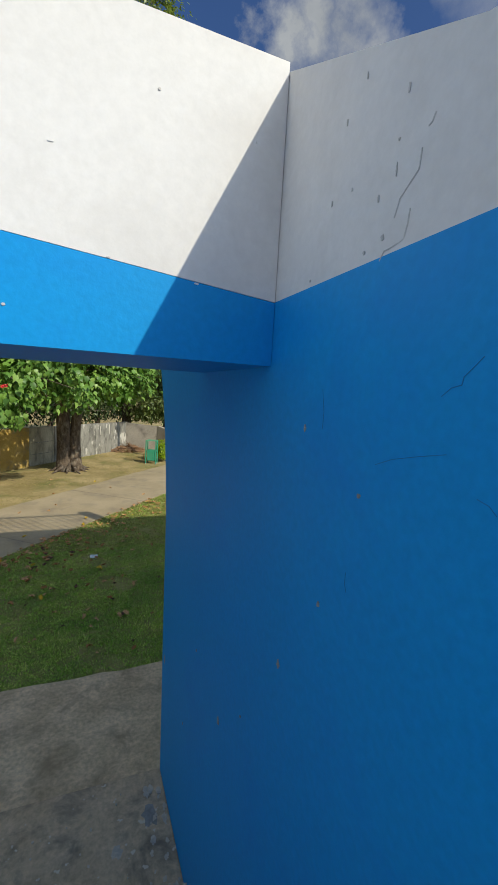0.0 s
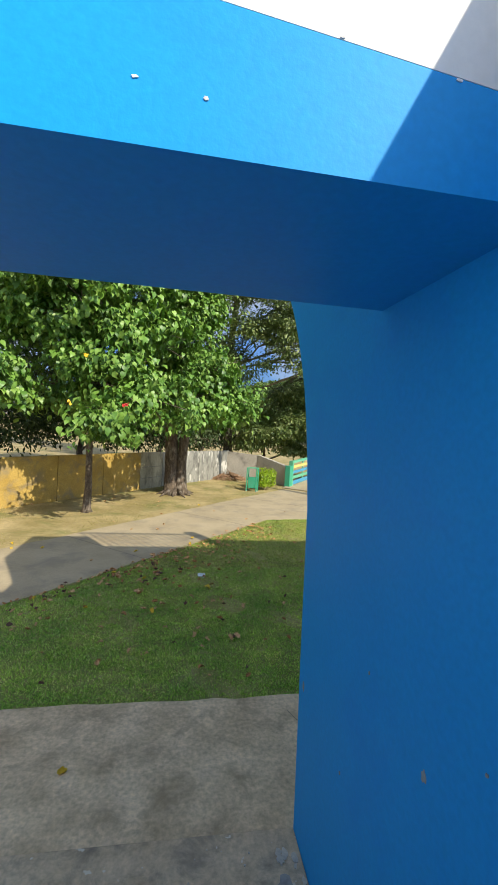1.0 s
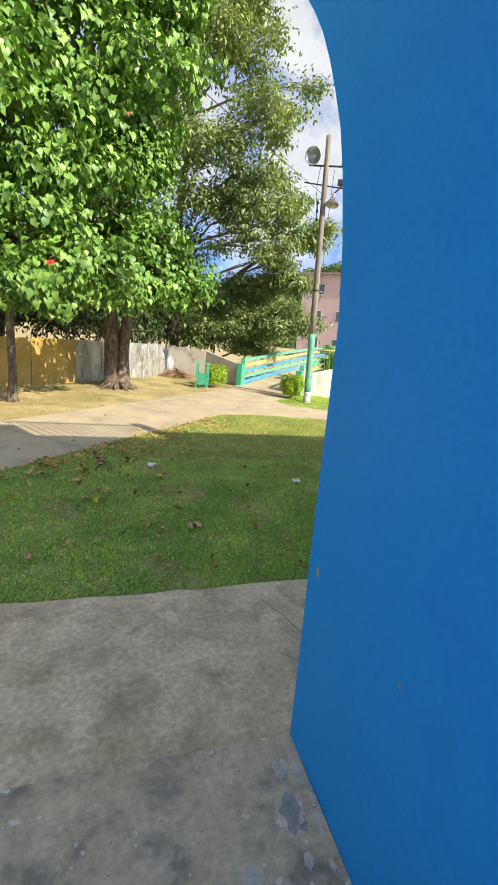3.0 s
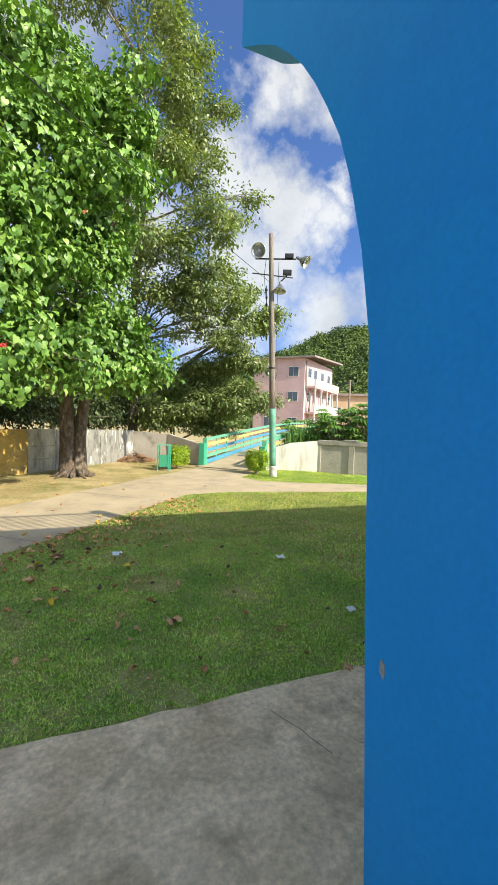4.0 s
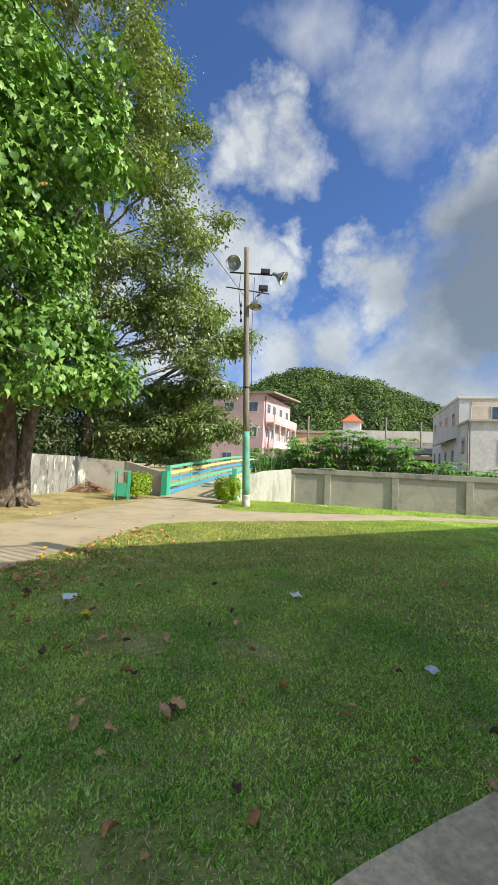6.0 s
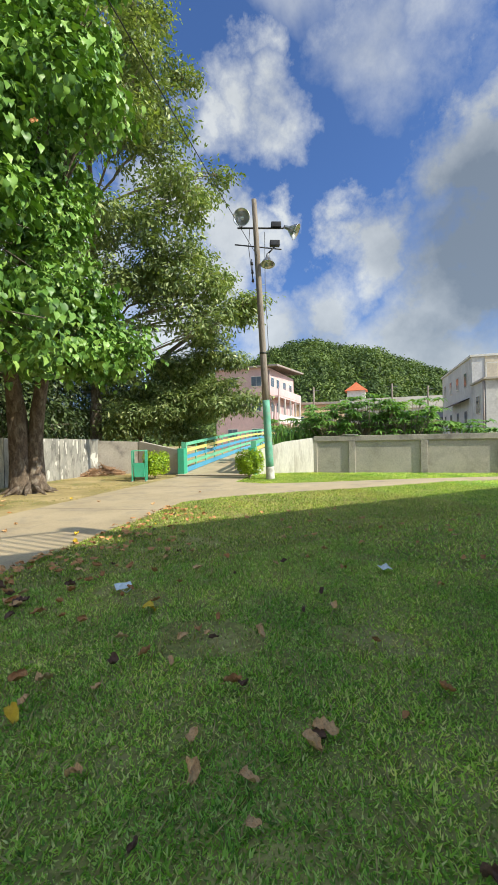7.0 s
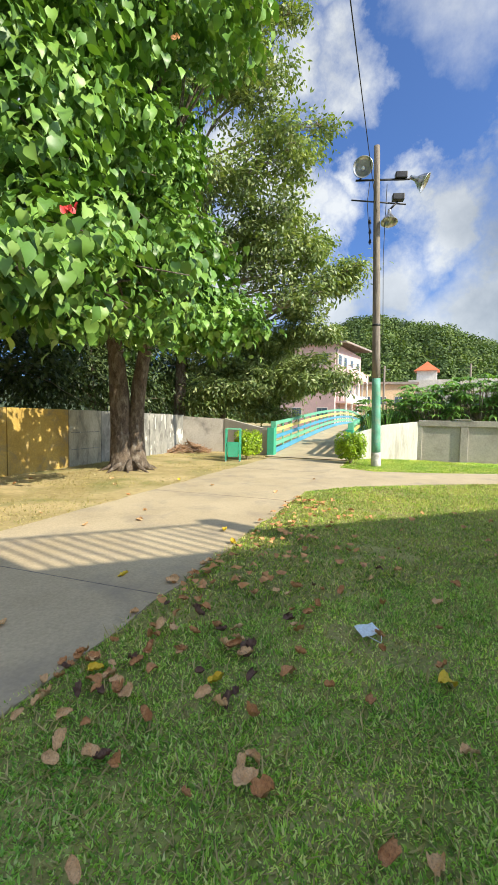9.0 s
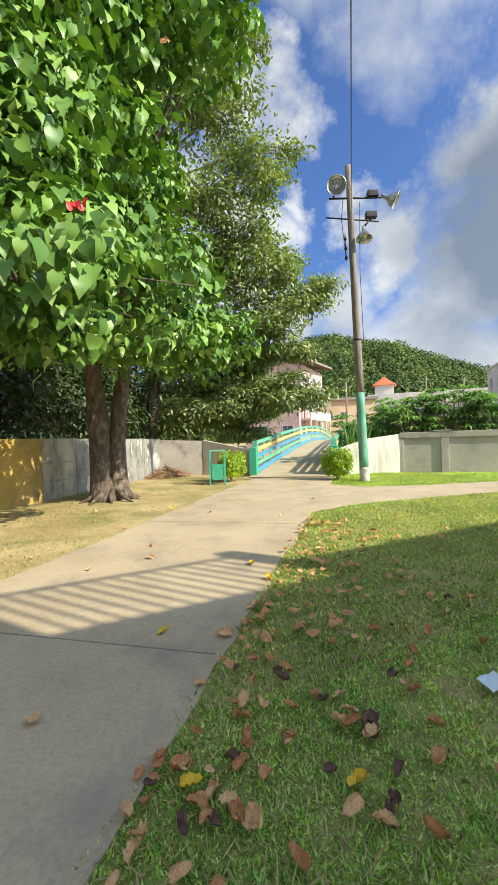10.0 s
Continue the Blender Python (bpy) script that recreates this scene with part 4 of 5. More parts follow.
for v in bm.verts:
    v.co += Vector((1, 0.6, 0)) * 0.045 * noise.noise(v.co * 2.6) + Vector((0.5, 1, 0)) * 0.03 * noise.noise(v.co * 7 + Vector((5, 0, 0)))
add_tube(bm, [base + Vector((0.1, 0.1, 0)), base + Vector((0.06, 0.1, 0.5)), base + Vector((0.05, 0.1, 1.0))], [0.46, 0.34, 0.12], 10)
part("trunk", bm, M_BARK, tree_b, "rough brown bark", True)
for k in range(11):
    a = 0.57 * k
    r = 0.75 + 0.35 * ((k * 7) % 5) / 5
    e = base + Vector((0.1 + r * math.cos(a), r * math.sin(a), 0.06))
    tube_part("root", [base + Vector((0.1 + 0.2 * math.cos(a), 0.2 * math.sin(a), 0.35)), base.lerp(e, 0.6) + Vector((0, 0, 0.14)), e], [0.10, 0.06, 0.02], M_BARK, tree_b, 7)

tree_a = thing("broadleaf_tree", "broadleaf tree with slender trunk and large drooping leaves", "tree", "broadleaf trees by the path")
bm = bmesh.new()
base_a = Vector((-4.7, 14.95, -0.1))
add_tube(bm, [base_a, base_a + Vector((0.0, 0, 0.2)), base_a + Vector((0.03, 0, 1.0)), base_a + Vector((0.0, 0.0, 2.4)), base_a + Vector((0.2, -0.1, 4.4)), base_a + Vector((0.4, -0.2, 7.5))], [0.22, 0.135, 0.11, 0.10, 0.085, 0.04], 12)
part("trunk", bm, M_BARK, tree_a, "rough brown bark", True)

LOBES_A = [((-4.8, 15.6, 12.2), (1.9, 2.0, 1.7)), ((-7.2, 16.0, 9.6), (2.2, 2.2, 2.2)), ((-3.9, 13.3, 4.0), (1.7, 1.9, 1.3)), ((-2.6, 13.6, 3.5), (1.3, 1.5, 1.05)), ((-4.6, 12.9, 6.2), (1.9, 2.0, 1.8)), ((-2.9, 14.9, 6.1), (1.5, 1.4, 1.3)),
           ((-3.2, 14.2, 8.4), (2.2, 2.2, 1.9)), ((-6.4, 13.8, 3.9), (1.8, 1.8, 1.3)), ((-6.3, 14.5, 6.6), (2.0, 2.2, 2.2)), ((-4.5, 15.0, 10.0), (2.2, 2.2, 1.8)), ((-3.6, 12.0, 3.0), (0.9, 0.9, 0.6))]
LOBES_B = [((-2.4, 17.8, 13.2), (1.7, 1.9, 1.6)), ((-1.0, 16.6, 4.1), (1.5, 1.9, 1.3)), ((0.0, 16.9, 3.8), (1.15, 1.5, 0.9)), ((-1.3, 18.0, 6.2), (1.5, 1.6, 1.4)), ((-1.7, 18.2, 8.7), (1.6, 1.6, 1.5)), ((-0.1, 15.9, 9.9), (1.0, 1.0, 0.9)), ((-1.0, 16.3, 11.6), (1.5, 1.5, 1.3)), ((-0.7, 16.2, 5.0), (1.0, 1.1, 0.7)), ((-1.6, 17.6, 10.8), (2.0, 2.2, 1.6)),
           ((-2.6, 18.4, 4.6), (1.9, 1.9, 1.4)), ((-3.0, 18.0, 7.6), (2.4, 2.2, 2.4))]
for t, lobes, origin, n_cl, seed in ((tree_a, LOBES_A, base_a + Vector((0.15, -0.1, 3.6)), 2250, 5), (tree_b, LOBES_B, base + Vector((-0.1, -0.2, 3.4)), 1750, 9)):
    for i, (lc, lr) in enumerate(lobes):
        bm = bmesh.new()
        lc = Vector(lc)
        s = origin + Vector((0, 0, max(0.0, (lc.z - origin.z) * 0.35)))
        pts = limb_mesh(bm, s, lc, 0.055, 0.02, 0.25, 0.12, seed + i)
        rr = random.Random(seed * 31 + i)
        for j in range(9):
            q = pts[rr.randint(2, 6)]
            e = lc + Vector((rr.uniform(-1, 1) * lr[0], rr.uniform(-1, 1) * lr[1], rr.uniform(-0.8, 0.9) * lr[2])) * 0.85
            limb_mesh(bm, q, e, 0.025, 0.008, 0.1, 0.08, rr.random(), 4)
        part("limb", bm, M_BARK, t, "", True)
    cp, cd = lobe_points(sub_lobes(lobes, 10, 0.38, seed), n_cl, 0.78, 1.06)
    c_, n_, u_, L_, W_ = clumps_to_leaves(cp, cd, 15, (0.17, 0.17, 0.15), 0.175, 0.82, 1.5, 0.6)
    mesh_part("crown", leaves_mesh("crown", c_, n_, u_, L_, W_, 0.10, 0.24), M_BLEAF, t, "large heart-shaped green leaves", True)
for at, mt in (((-3.14, 11.2, 3.45), M_FLOWER), ((-1.75, 13.2, 7.0), M_LITTER[0]), ((-4.2, 11.6, 4.6), M_LITTER[3]), ((-4.6, 11.9, 3.4), M_LITTER[3])):
    c_ = np.array([at]) + rng.normal(size=(7, 3)) * 0.03
    me = leaves_mesh("blossom", c_, unit(7) + np.array([0, -1.0, 0.3]), unit(7), np.full(7, 0.085), np.full(7, 0.065))
    mesh_part("blossom", me, mt, tree_a, "red hibiscus-like blossom" if mt is M_FLOWER else "withered yellow or brown leaf")


def fine_tree(base, lobes, n_cl, per, material, trunk_r, height, label, leaf=0.12, aspect=0.28, spread=(0.28, 0.28, 0.16), name="fine_leaved_tree", limb_r=0.07, seed=1, group=""):
    t = thing(name, label, "tree", group)
    base = Vector(base)
    bm = bmesh.new()
    rr = random.Random(seed)
    top = base + Vector((rr.uniform(-0.5, 0.5), rr.uniform(-0.5, 0.5), height))
    pts = limb_mesh(bm, base, top, trunk_r, trunk_r * 0.2, 0, 0.15, seed, 10)
    part("trunk", bm, M_BARK, t, "rough grey-brown bark", True)
    for i, (lc, lr) in enumerate(lobes[::7] if len(lobes) > 40 else lobes):
        bm = bmesh.new()
        lc = Vector(lc)
        k = min(range(len(pts)), key=lambda q: abs(pts[q].z - (lc.z - 1.2)))
        lp = limb_mesh(bm, pts[k], lc, limb_r, limb_r * 0.35, 0.3, 0.2, seed + i)
        for j in range(10):
            e = lc + Vector((rr.uniform(-1, 1) * lr[0], rr.uniform(-1, 1) * lr[1], rr.uniform(-0.8, 1.0) * lr[2])) * 0.95
            limb_mesh(bm, lp[rr.randint(2, 6)], e, limb_r * 0.3, 0.008, 0.1, 0.1, rr.random(), 4)
        part("limb", bm, M_TWIG, t, "", True)
    cp, cd = lobe_points(lobes, n_cl, 0.35, 1.08)
    c_, n_, u_, L_, W_ = clumps_to_leaves(cp, cd, per, spread, leaf, aspect, 0.25, 0.7)
    mesh_part("crown", leaflets_mesh("crown", c_, n_, u_, L_, W_, 0.06), material, t, "fine grey-green leaves with gaps")
    return t


fine_tree((1.2, 26.6, -0.2),
          sub_lobes([((3.3, 22.0, 14.1), (1.2, 1.2, 1.0)), ((3.3, 22.3, 11.5), (1.4, 1.4, 1.2)), ((4.1, 22.2, 8.3), (1.3, 1.3, 1.1)),
           ((2.8, 22.5, 17.9), (1.3, 1.3, 1.1)), ((3.0, 23.7, 16.5), (1.6, 1.6, 1.4)), ((1.6, 23.7, 8.4), (1.8, 1.8, 1.5)),
           ((2.5, 22.8, 20.0), (1.5, 1.5, 1.3)), ((0.6, 25.1, 11.7), (2.2, 2.2, 1.9)), ((3.0, 23.7, 8.6), (1.6, 1.6, 1.4)),
           ((1.5, 23.2, 21.6), (2.0, 2.0, 1.7)), ((-1.6, 24.8, 22.7), (2.4, 2.4, 2.0)), ((1.2, 23.3, 18.3), (2.0, 2.0, 1.7)),
           ((2.6, 22.2, 16.0), (1.3, 1.3, 1.1)), ((1.9, 22.5, 13.6), (1.8, 1.8, 1.5)), ((4.2, 21.1, 11.5), (1.0, 1.0, 0.8)),
           ((-0.1, 25.3, 15.6), (2.4, 2.4, 2.0)), ((2.0, 23.0, 10.5), (1.9, 1.9, 1.6)), ((3.8, 21.8, 9.5), (1.1, 1.1, 0.9)),
           ((3.6, 22.4, 7.1), (1.5, 1.5, 1.0)), ((5.2, 21.3, 6.3), (1.1, 1.1, 0.7)), ((1.7, 24.7, 6.6), (1.9, 1.9, 1.6)),
           ((-1.3, 26.3, 11.3), (2.4, 2.4, 2.0)), ((-0.3, 24.4, 26.1), (2.3, 2.3, 2.0)), ((-3.3, 26.0, 25.8), (2.6, 2.6, 2.2)),
           ((-4.2, 27.4, 18.7), (2.6, 2.6, 2.2)), ((2.3, 22.9, 23.9), (1.4, 1.4, 1.2)), ((1.9, 25.7, 4.6), (1.6, 1.6, 1.0)), ((5.8, 22.6, 8.0), (1.2, 1.2, 1.0)), ((6.2, 22.8, 9.0), (0.8, 0.8, 0.6)), ((5.2, 22.4, 6.6), (1.3, 1.3, 1.0)), ((5.0, 22.6, 9.7), (1.0, 1.0, 0.8)), ((5.9, 22.3, 13.4), (0.7, 0.7, 0.5)), ((5.1, 22.3, 12.4), (0.9, 0.9, 0.6)), ((4.4, 22.3, 17.2), (0.8, 0.8, 0.7)), ((6.9, 22.3, 7.3), (0.9, 0.9, 0.5))], 6, 0.46, 2),
          4500, 16, M_FLEAF, 0.30, 22, "tall fine-leaved tree behind the wall", 0.215, 0.42, (0.25, 0.25, 0.15), seed=3)
fine_tree((3.6, 27.5, -0.3),
          sub_lobes([((6.1, 24.2, 3.5), (1.4, 1.4, 1.1)), ((7.3, 23.7, 3.3), (0.9, 0.9, 0.7)), ((5.5, 25.0, 5.3), (1.5, 1.5, 1.2)), ((7.1, 22.7, 7.3), (0.9, 0.9, 0.6)), ((6.2, 23.6, 5.7), (1.2, 1.2, 1.0)), ((7.3, 22.0, 7.8), (0.6, 0.6, 0.4)), ((4.4, 25.0, 3.3), (1.5, 1.5, 1.2)),
           ((3.4, 26.0, 2.5), (1.9, 1.6, 1.1)), ((5.2, 26.8, 2.3), (1.5, 1.3, 0.9)), ((6.3, 27.8, 3.4), (1.6, 1.5, 1.1)), ((4.4, 26.8, 4.1), (2.2, 1.8, 1.3)), ((6.9, 29.0, 4.9), (1.8, 1.8, 1.2))], 5, 0.5, 4),
          3600, 14, M_FLEAF, 0.16, 5, "spreading feathery tree beside the footbridge", 0.24, 0.34, (0.34, 0.34, 0.10), seed=8)
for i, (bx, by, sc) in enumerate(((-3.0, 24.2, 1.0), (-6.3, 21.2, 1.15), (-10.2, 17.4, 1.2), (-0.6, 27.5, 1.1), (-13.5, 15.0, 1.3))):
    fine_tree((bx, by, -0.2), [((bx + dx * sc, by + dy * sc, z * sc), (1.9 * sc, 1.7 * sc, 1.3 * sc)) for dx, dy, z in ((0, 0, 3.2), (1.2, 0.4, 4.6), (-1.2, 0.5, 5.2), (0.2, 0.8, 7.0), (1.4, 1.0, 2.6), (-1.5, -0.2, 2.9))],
              1300, 14, M_DLEAF, 0.17, 7 * sc, "leafy tree growing behind the boundary wall, leaves coloured dark for shade", 0.21, 0.42, (0.3, 0.3, 0.2), "background_tree", 0.05, 20 + i, "trees behind the wall")

# cut brush heaped in the corner
bm = bmesh.new()
rr = random.Random(4)
for k in range(240):
    a, r = rr.uniform(0, 6.28), rr.random() ** 0.6
    c = Vector((1.05 + 0.95 * r * math.cos(a), 24.2 + 0.5 * r * math.sin(a), 0.38 * (1 - r) + rr.uniform(-0.05, 0.05)))
    d = Vector((rr.uniform(-1, 1), rr.uniform(-1, 1), rr.uniform(-0.3, 0.4))).normalized() * rr.uniform(0.1, 0.3)
    add_tube(bm, [c - d, c + Vector((0, 0, 0.03)), c + d], [0.012, 0.016, 0.006], 4, False)
tagged(part("brush_pile", bm, M_CUT), "heap of dry brown cut brush against the wall", "brush", kind="stuff")


# broad palmate plants beyond the concrete wall
def big_leaf_plant(at, h, n_st, seed, r=1.1):
    t = thing("papaya_plant", "leafy plant with large lobed leaves behind the wall", "plant", "plants beyond the wall")
    rr = random.Random(seed)
    at = Vector(at)
    bm = bmesh.new()
    cs, ns, us = [], [], []
    for k in range(n_st):
        a = rr.uniform(0, 6.28)
        e = at + Vector((r * rr.uniform(0.2, 1) * math.cos(a), r * rr.uniform(0.2, 1) * math.sin(a), h * rr.uniform(0.45, 1.0)))
        add_tube(bm, [at + Vector((rr.uniform(-0.3, 0.3), rr.uniform(-0.3, 0.3), 0)), at.lerp(e, 0.6) + Vector((0, 0, 0.3)), e], [0.03, 0.018, 0.006], 5, False)
        for j in range(9):
            b = 2 * math.pi * j / 9
            d = Vector((math.cos(b), math.sin(b), -0.35 + rr.uniform(-0.2, 0.1))).normalized()
            cs.append(e + d * 0.2)
            us.append(d)
            ns.append(Vector((rr.uniform(-0.4, 0.4), rr.uniform(-0.5, 0.2), 1)))
    part("stalk", bm, M_TWIG, t)
    n = len(cs)
    mesh_part("leaves", leaves_mesh("leaves", np.array(cs), np.array(ns), np.array(us), 0.34 + 0.12 * rng.random(n), 0.10 + 0.05 * rng.random(n), 0.05, 0.2), M_PALM, t)


for i, (x, y, h, n) in enumerate(((11.2, 20.9, 3.5, 34), (12.6, 19.8, 3.9, 46), (13.9, 18.7, 3.6, 40), (10.0, 22.6, 3.0, 26), (12.0, 22.4, 3.6, 30), (15.4, 17.4, 2.6, 28), (16.6, 15.8, 2.2, 26), (18.2, 14.2, 2.3, 28), (20.0, 12.6, 2.3, 26), (14.8, 20.0, 3.2, 30))):
    big_leaf_plant((x, y, -0.4), h, n * 3, 50 + i, 1.6)
# cane grass by the far side of the bridge
n = 2200
c = np.stack([8.6 + 3.4 * rng.random(n), 21.4 + 4.2 * rng.random(n), np.full(n, -0.4)], 1)
c = c[(c[:, 0] - BO.x) * R.x + (c[:, 1] - BO.y) * R.y > BW + 0.55]
n = len(c)
d = np.stack([rng.normal(size=n) * 0.22, rng.normal(size=n) * 0.22, np.ones(n)], 1)
d /= np.linalg.norm(d, axis=1, keepdims=True)
sd = np.stack([rng.normal(size=n), rng.normal(size=n), np.zeros(n)], 1)
sd /= np.linalg.norm(sd, axis=1, keepdims=True)
tagged(mesh_part("cane_grass", blades_mesh("cane_grass", c, d, sd, 1.6 + 1.3 * rng.random(n), 0.05 + 0.03 * rng.random(n)), M_PALM), "tall cane grass growing beside the footbridge", "grass", kind="stuff")


# ---- houses beyond ----
def windowed_face(parent, m, cols, w, h, frame_mat, pane_mat=None):
    """Windows in a face whose frame m has x along it and y out of it."""
    for x, z in cols:
        win = box_part("window", x - w / 2 - 0.09, x + w / 2 + 0.09, -0.06, 0.05, z - 0.09, z + h + 0.09, frame_mat, parent, 0.02)
        in_frame(win, m)
        pn = box_part("pane", x - w / 2, x - 0.03, 0.03, 0.062, z, z + h, M_PANE, win)
        in_frame(pn, m)
        pn = box_part("pane", x + 0.03, x + w / 2, 0.03, 0.062, z, z + h, M_PANE, win)
        in_frame(pn, m)


def pitched(parent, m, x0, x1, y0, y1, z, rise, over, material):
    ob = prism("roof", [(y0 - over, z), (y1 + over, z + rise), (y1 + over, z + rise + 0.18), (y0 - over, z + 0.18)], x0 - over, x1 + over, "x", material, parent, "", 0.02)
    in_frame(ob, m)


hm = Matrix.Translation((33.6, 63.9, 0)) @ Matrix.Rotation(radians(-50), 4, "Z") @ Matrix.Diagonal((1, 1, 1.17, 1))
house = thing("pink_house", "three-storey pink house with a rusty overhanging roof", "house")
in_frame(box_part("wall", -9.5, 0, 0, 16, -1.5, 11.6, M_PINK, house, 0.03), hm)
in_frame(prism("roof", [(-0.6, 11.55), (16.8, 12.4), (16.8, 12.65), (-0.6, 11.8)], -10.4, 1.9, "x", M_ROOF, house, "rusty corrugated sheet", 0.02), hm)
for k in range(14):
    in_frame(box_part("rafter", -0.02, 1.85, 0.2 + 1.2 * k, 0.34 + 1.2 * k, 11.5 + 0.058 * k, 11.66 + 0.058 * k, M_WOODP, house), hm)
in_frame(box_part("balcony", -0.02, 1.7, 0.6, 15, 7.3, 7.55, M_PINK, house, 0.02), hm)
in_frame(box_part("balcony_wall", 1.6, 1.75, 0.6, 15, 7.55, 8.6, M_PINK, house, 0.02), hm)
in_frame(box_part("balcony", -0.02, 1.7, 0.6, 15, 3.6, 3.85, M_PINK, house, 0.02), hm)
in_frame(box_part("balcony_wall", 1.6, 1.75, 0.6, 15, 3.85, 4.9, M_FAR, house, 0.02), hm)
for k in range(5):
    in_frame(box_part("pillar", 1.5, 1.75, 0.8 + 3.4 * k, 1.05 + 3.4 * k, -1.5, 7.3, M_FAR, house), hm)
for z in (1.6, 5.4, 9.0):
    windowed_face(house, hm @ Matrix.Rotation(math.pi, 4, "Z") @ Matrix.Translation((0, 0, 0)), [(2.0, z), (6.4, z)], 1.7, 1.3, M_FAR)
    windowed_face(house, hm @ Matrix.Rotation(-math.pi / 2, 4, "Z") @ Matrix.Translation((-16, 0, 0)), [(2.5, z), (6.5, z), (10.5, z), (13.6, z)], 1.6, 1.3, M_FAR)
in_frame(tube_part("drain_pipe", [(0.15, 0.3, 11.2), (0.2, 0.4, 7.4), (0.6, 1.6, 6.2), (0.3, 1.6, 3.0)], 0.12, M_ROOF, house), hm)
# low peach house behind
ph = thing("peach_house", "low peach-coloured house with a flat roof", "house")
pm = Matrix.Translation((51.0, 74.0, 0)) @ Matrix.Rotation(radians(-35), 4, "Z")
in_frame(box_part("wall", -6, 6, 0, 9, -1, 8.6, M_FARO, ph, 0.03), pm)
in_frame(box_part("roof", -6.6, 6.6, -0.6, 9.6, 8.6, 9.1, M_ROOF, ph, 0.03), pm)
windowed_face(ph, pm @ Matrix.Rotation(math.pi, 4, "Z"), [(-3, 4.8), (0, 4.8), (3, 4.8)], 1.3, 1.4, M_FAR)
# church-like white building with a red hipped turret
wb = thing("white_building", "long white building with a red-roofed turret", "building")
wm = Matrix.Translation((72.0, 78.0, 0)) @ Matrix.Rotation(radians(-46), 4, "Z")
in_frame(box_part("wall", -8, 30, 0, 12, -2, 8.4, M_FARG, wb, 0.03), wm)
in_frame(box_part("parapet", -8.3, 30.3, -0.4, 12.3, 8.4, 11.0, M_FAR, wb, 0.03), wm)
in_frame(box_part("turret", -6.7, -2.4, 1.8, 6.1, 11.0, 13.3, M_FAR, wb, 0.03), wm)
bm = bmesh.new()
e = [bm.verts.new(wm @ Vector(p)) for p in ((-7.3, 1.2, 13.3), (-1.8, 1.2, 13.3), (-1.8, 6.7, 13.3), (-7.3, 6.7, 13.3))]
i4 = [bm.verts.new(wm @ Vector(p)) for p in ((-5.6, 2.9, 14.7), (-3.5, 2.9, 14.7), (-3.5, 5.0, 14.7), (-5.6, 5.0, 14.7))]
tp = bm.verts.new(wm @ Vector((-4.55, 3.95, 15.7)))
for k in range(4):
    bm.faces.new((e[k], e[(k + 1) % 4], i4[(k + 1) % 4], i4[k]))
    bm.faces.new((i4[k], i4[(k + 1) % 4], tp))
bm.faces.new(e[::-1])
part("turret_roof", bm, M_REDR, wb, "red hipped roof")
windowed_face(wb, wm @ Matrix.Rotation(math.pi, 4, "Z"), [(-27 + 4.2 * k, 4.4) for k in range(8)], 2.2, 1.8, M_FAR)
# grey flats to the right
gb = thing("grey_flats", "weathered grey and white concrete block of flats", "building")
gm = Matrix.Translation((34.9, 29.3, 0)) @ Matrix.Rotation(radians(-43.9), 4, "Z")
in_frame(box_part("wall", 0, 16, 0, 15, -2, 8.8, M_FARG, gb, 0.03), gm)
in_frame(box_part("upper_front", 1.1, 15.9, -0.05, 0.02, 6.3, 8.85, M_FARC, gb, 0.01, label="cream painted upper front"), gm)
in_frame(box_part("cornice", -0.15, 16.2, -0.15, 15.2, 8.8, 9.0, M_FAR, gb, 0.02), gm)
in_frame(box_part("wing", 0.0, 16, -4.5, -0.06, -2, 6.1, M_FARG, gb, 0.03), gm)
in_frame(box_part("terrace_edge", -0.2, 16.2, -4.75, -0.06, 6.1, 6.28, M_COPE, gb, 0.02), gm)
in_frame(prism("canopy", [(-0.9, 4.6), (0.0, 5.0), (0.0, 5.1), (-0.9, 4.72)], 1.0, 9.0, "y", M_STEEL, gb, "dark sheet canopy"), gm)
for x in (0.0, 4.0, 8.0, 12.0, 15.8):
    in_frame(box_part("rail_post", x, x + 0.1, -4.6, -4.5, 6.28, 7.5, M_FAR, gb), gm)
in_frame(box_part("terrace_rail", 0.0, 15.9, -4.6, -4.52, 7.42, 7.5, M_FAR, gb), gm)
in_frame(tube_part("drain_pipe", [(-0.12, -4.4, 6.0), (-0.12, -4.4, -1.0)], 0.09, M_ROOF, gb), gm)
for z in (2.6, 6.3):
    windowed_face(gb, gm @ Matrix.Rotation(math.pi / 2, 4, "Z"), [(2.4, z), (6.0, z), (9.6, z), (13.0, z)], 1.0, 1.3, M_FARG)
windowed_face(gb, gm @ Matrix.Rotation(math.pi / 2, 4, "Z"), [(-2.2, 3.4)], 1.1, 1.5, M_FARG)
windowed_face(gb, gm @ Matrix.Rotation(math.pi, 4, "Z") @ Matrix.Translation((0, 4.5, 0)), [(-3.0, 2.6), (-7.0, 2.6), (-11.0, 2.6)], 1.5, 1.9, M_FAR)
windowed_face(gb, gm @ Matrix.Rotation(math.pi, 4, "Z") @ Matrix.Translation((0, 0.06, 0)), [(-3.4, 6.5), (-8.5, 6.5)], 1.1, 1.5, M_FAR)
shed = thing("shed", "dark open shed with a black sheet roof", "shed")
sm = Matrix.Translation((56.5, 50.6, 0)) @ Matrix.Rotation(radians(-51), 4, "Z")
in_frame(box_part("wall", -8, 6, 0, 5, -2, 4.2, M_FARG, shed, 0.03), sm)
# flat dark sheet stands in for the shade inside the open front
in_frame(box_part("dark_opening_sheet", -7, 5, -0.05, 0.1, 1.0, 3.6, M_STEEL, shed), sm)
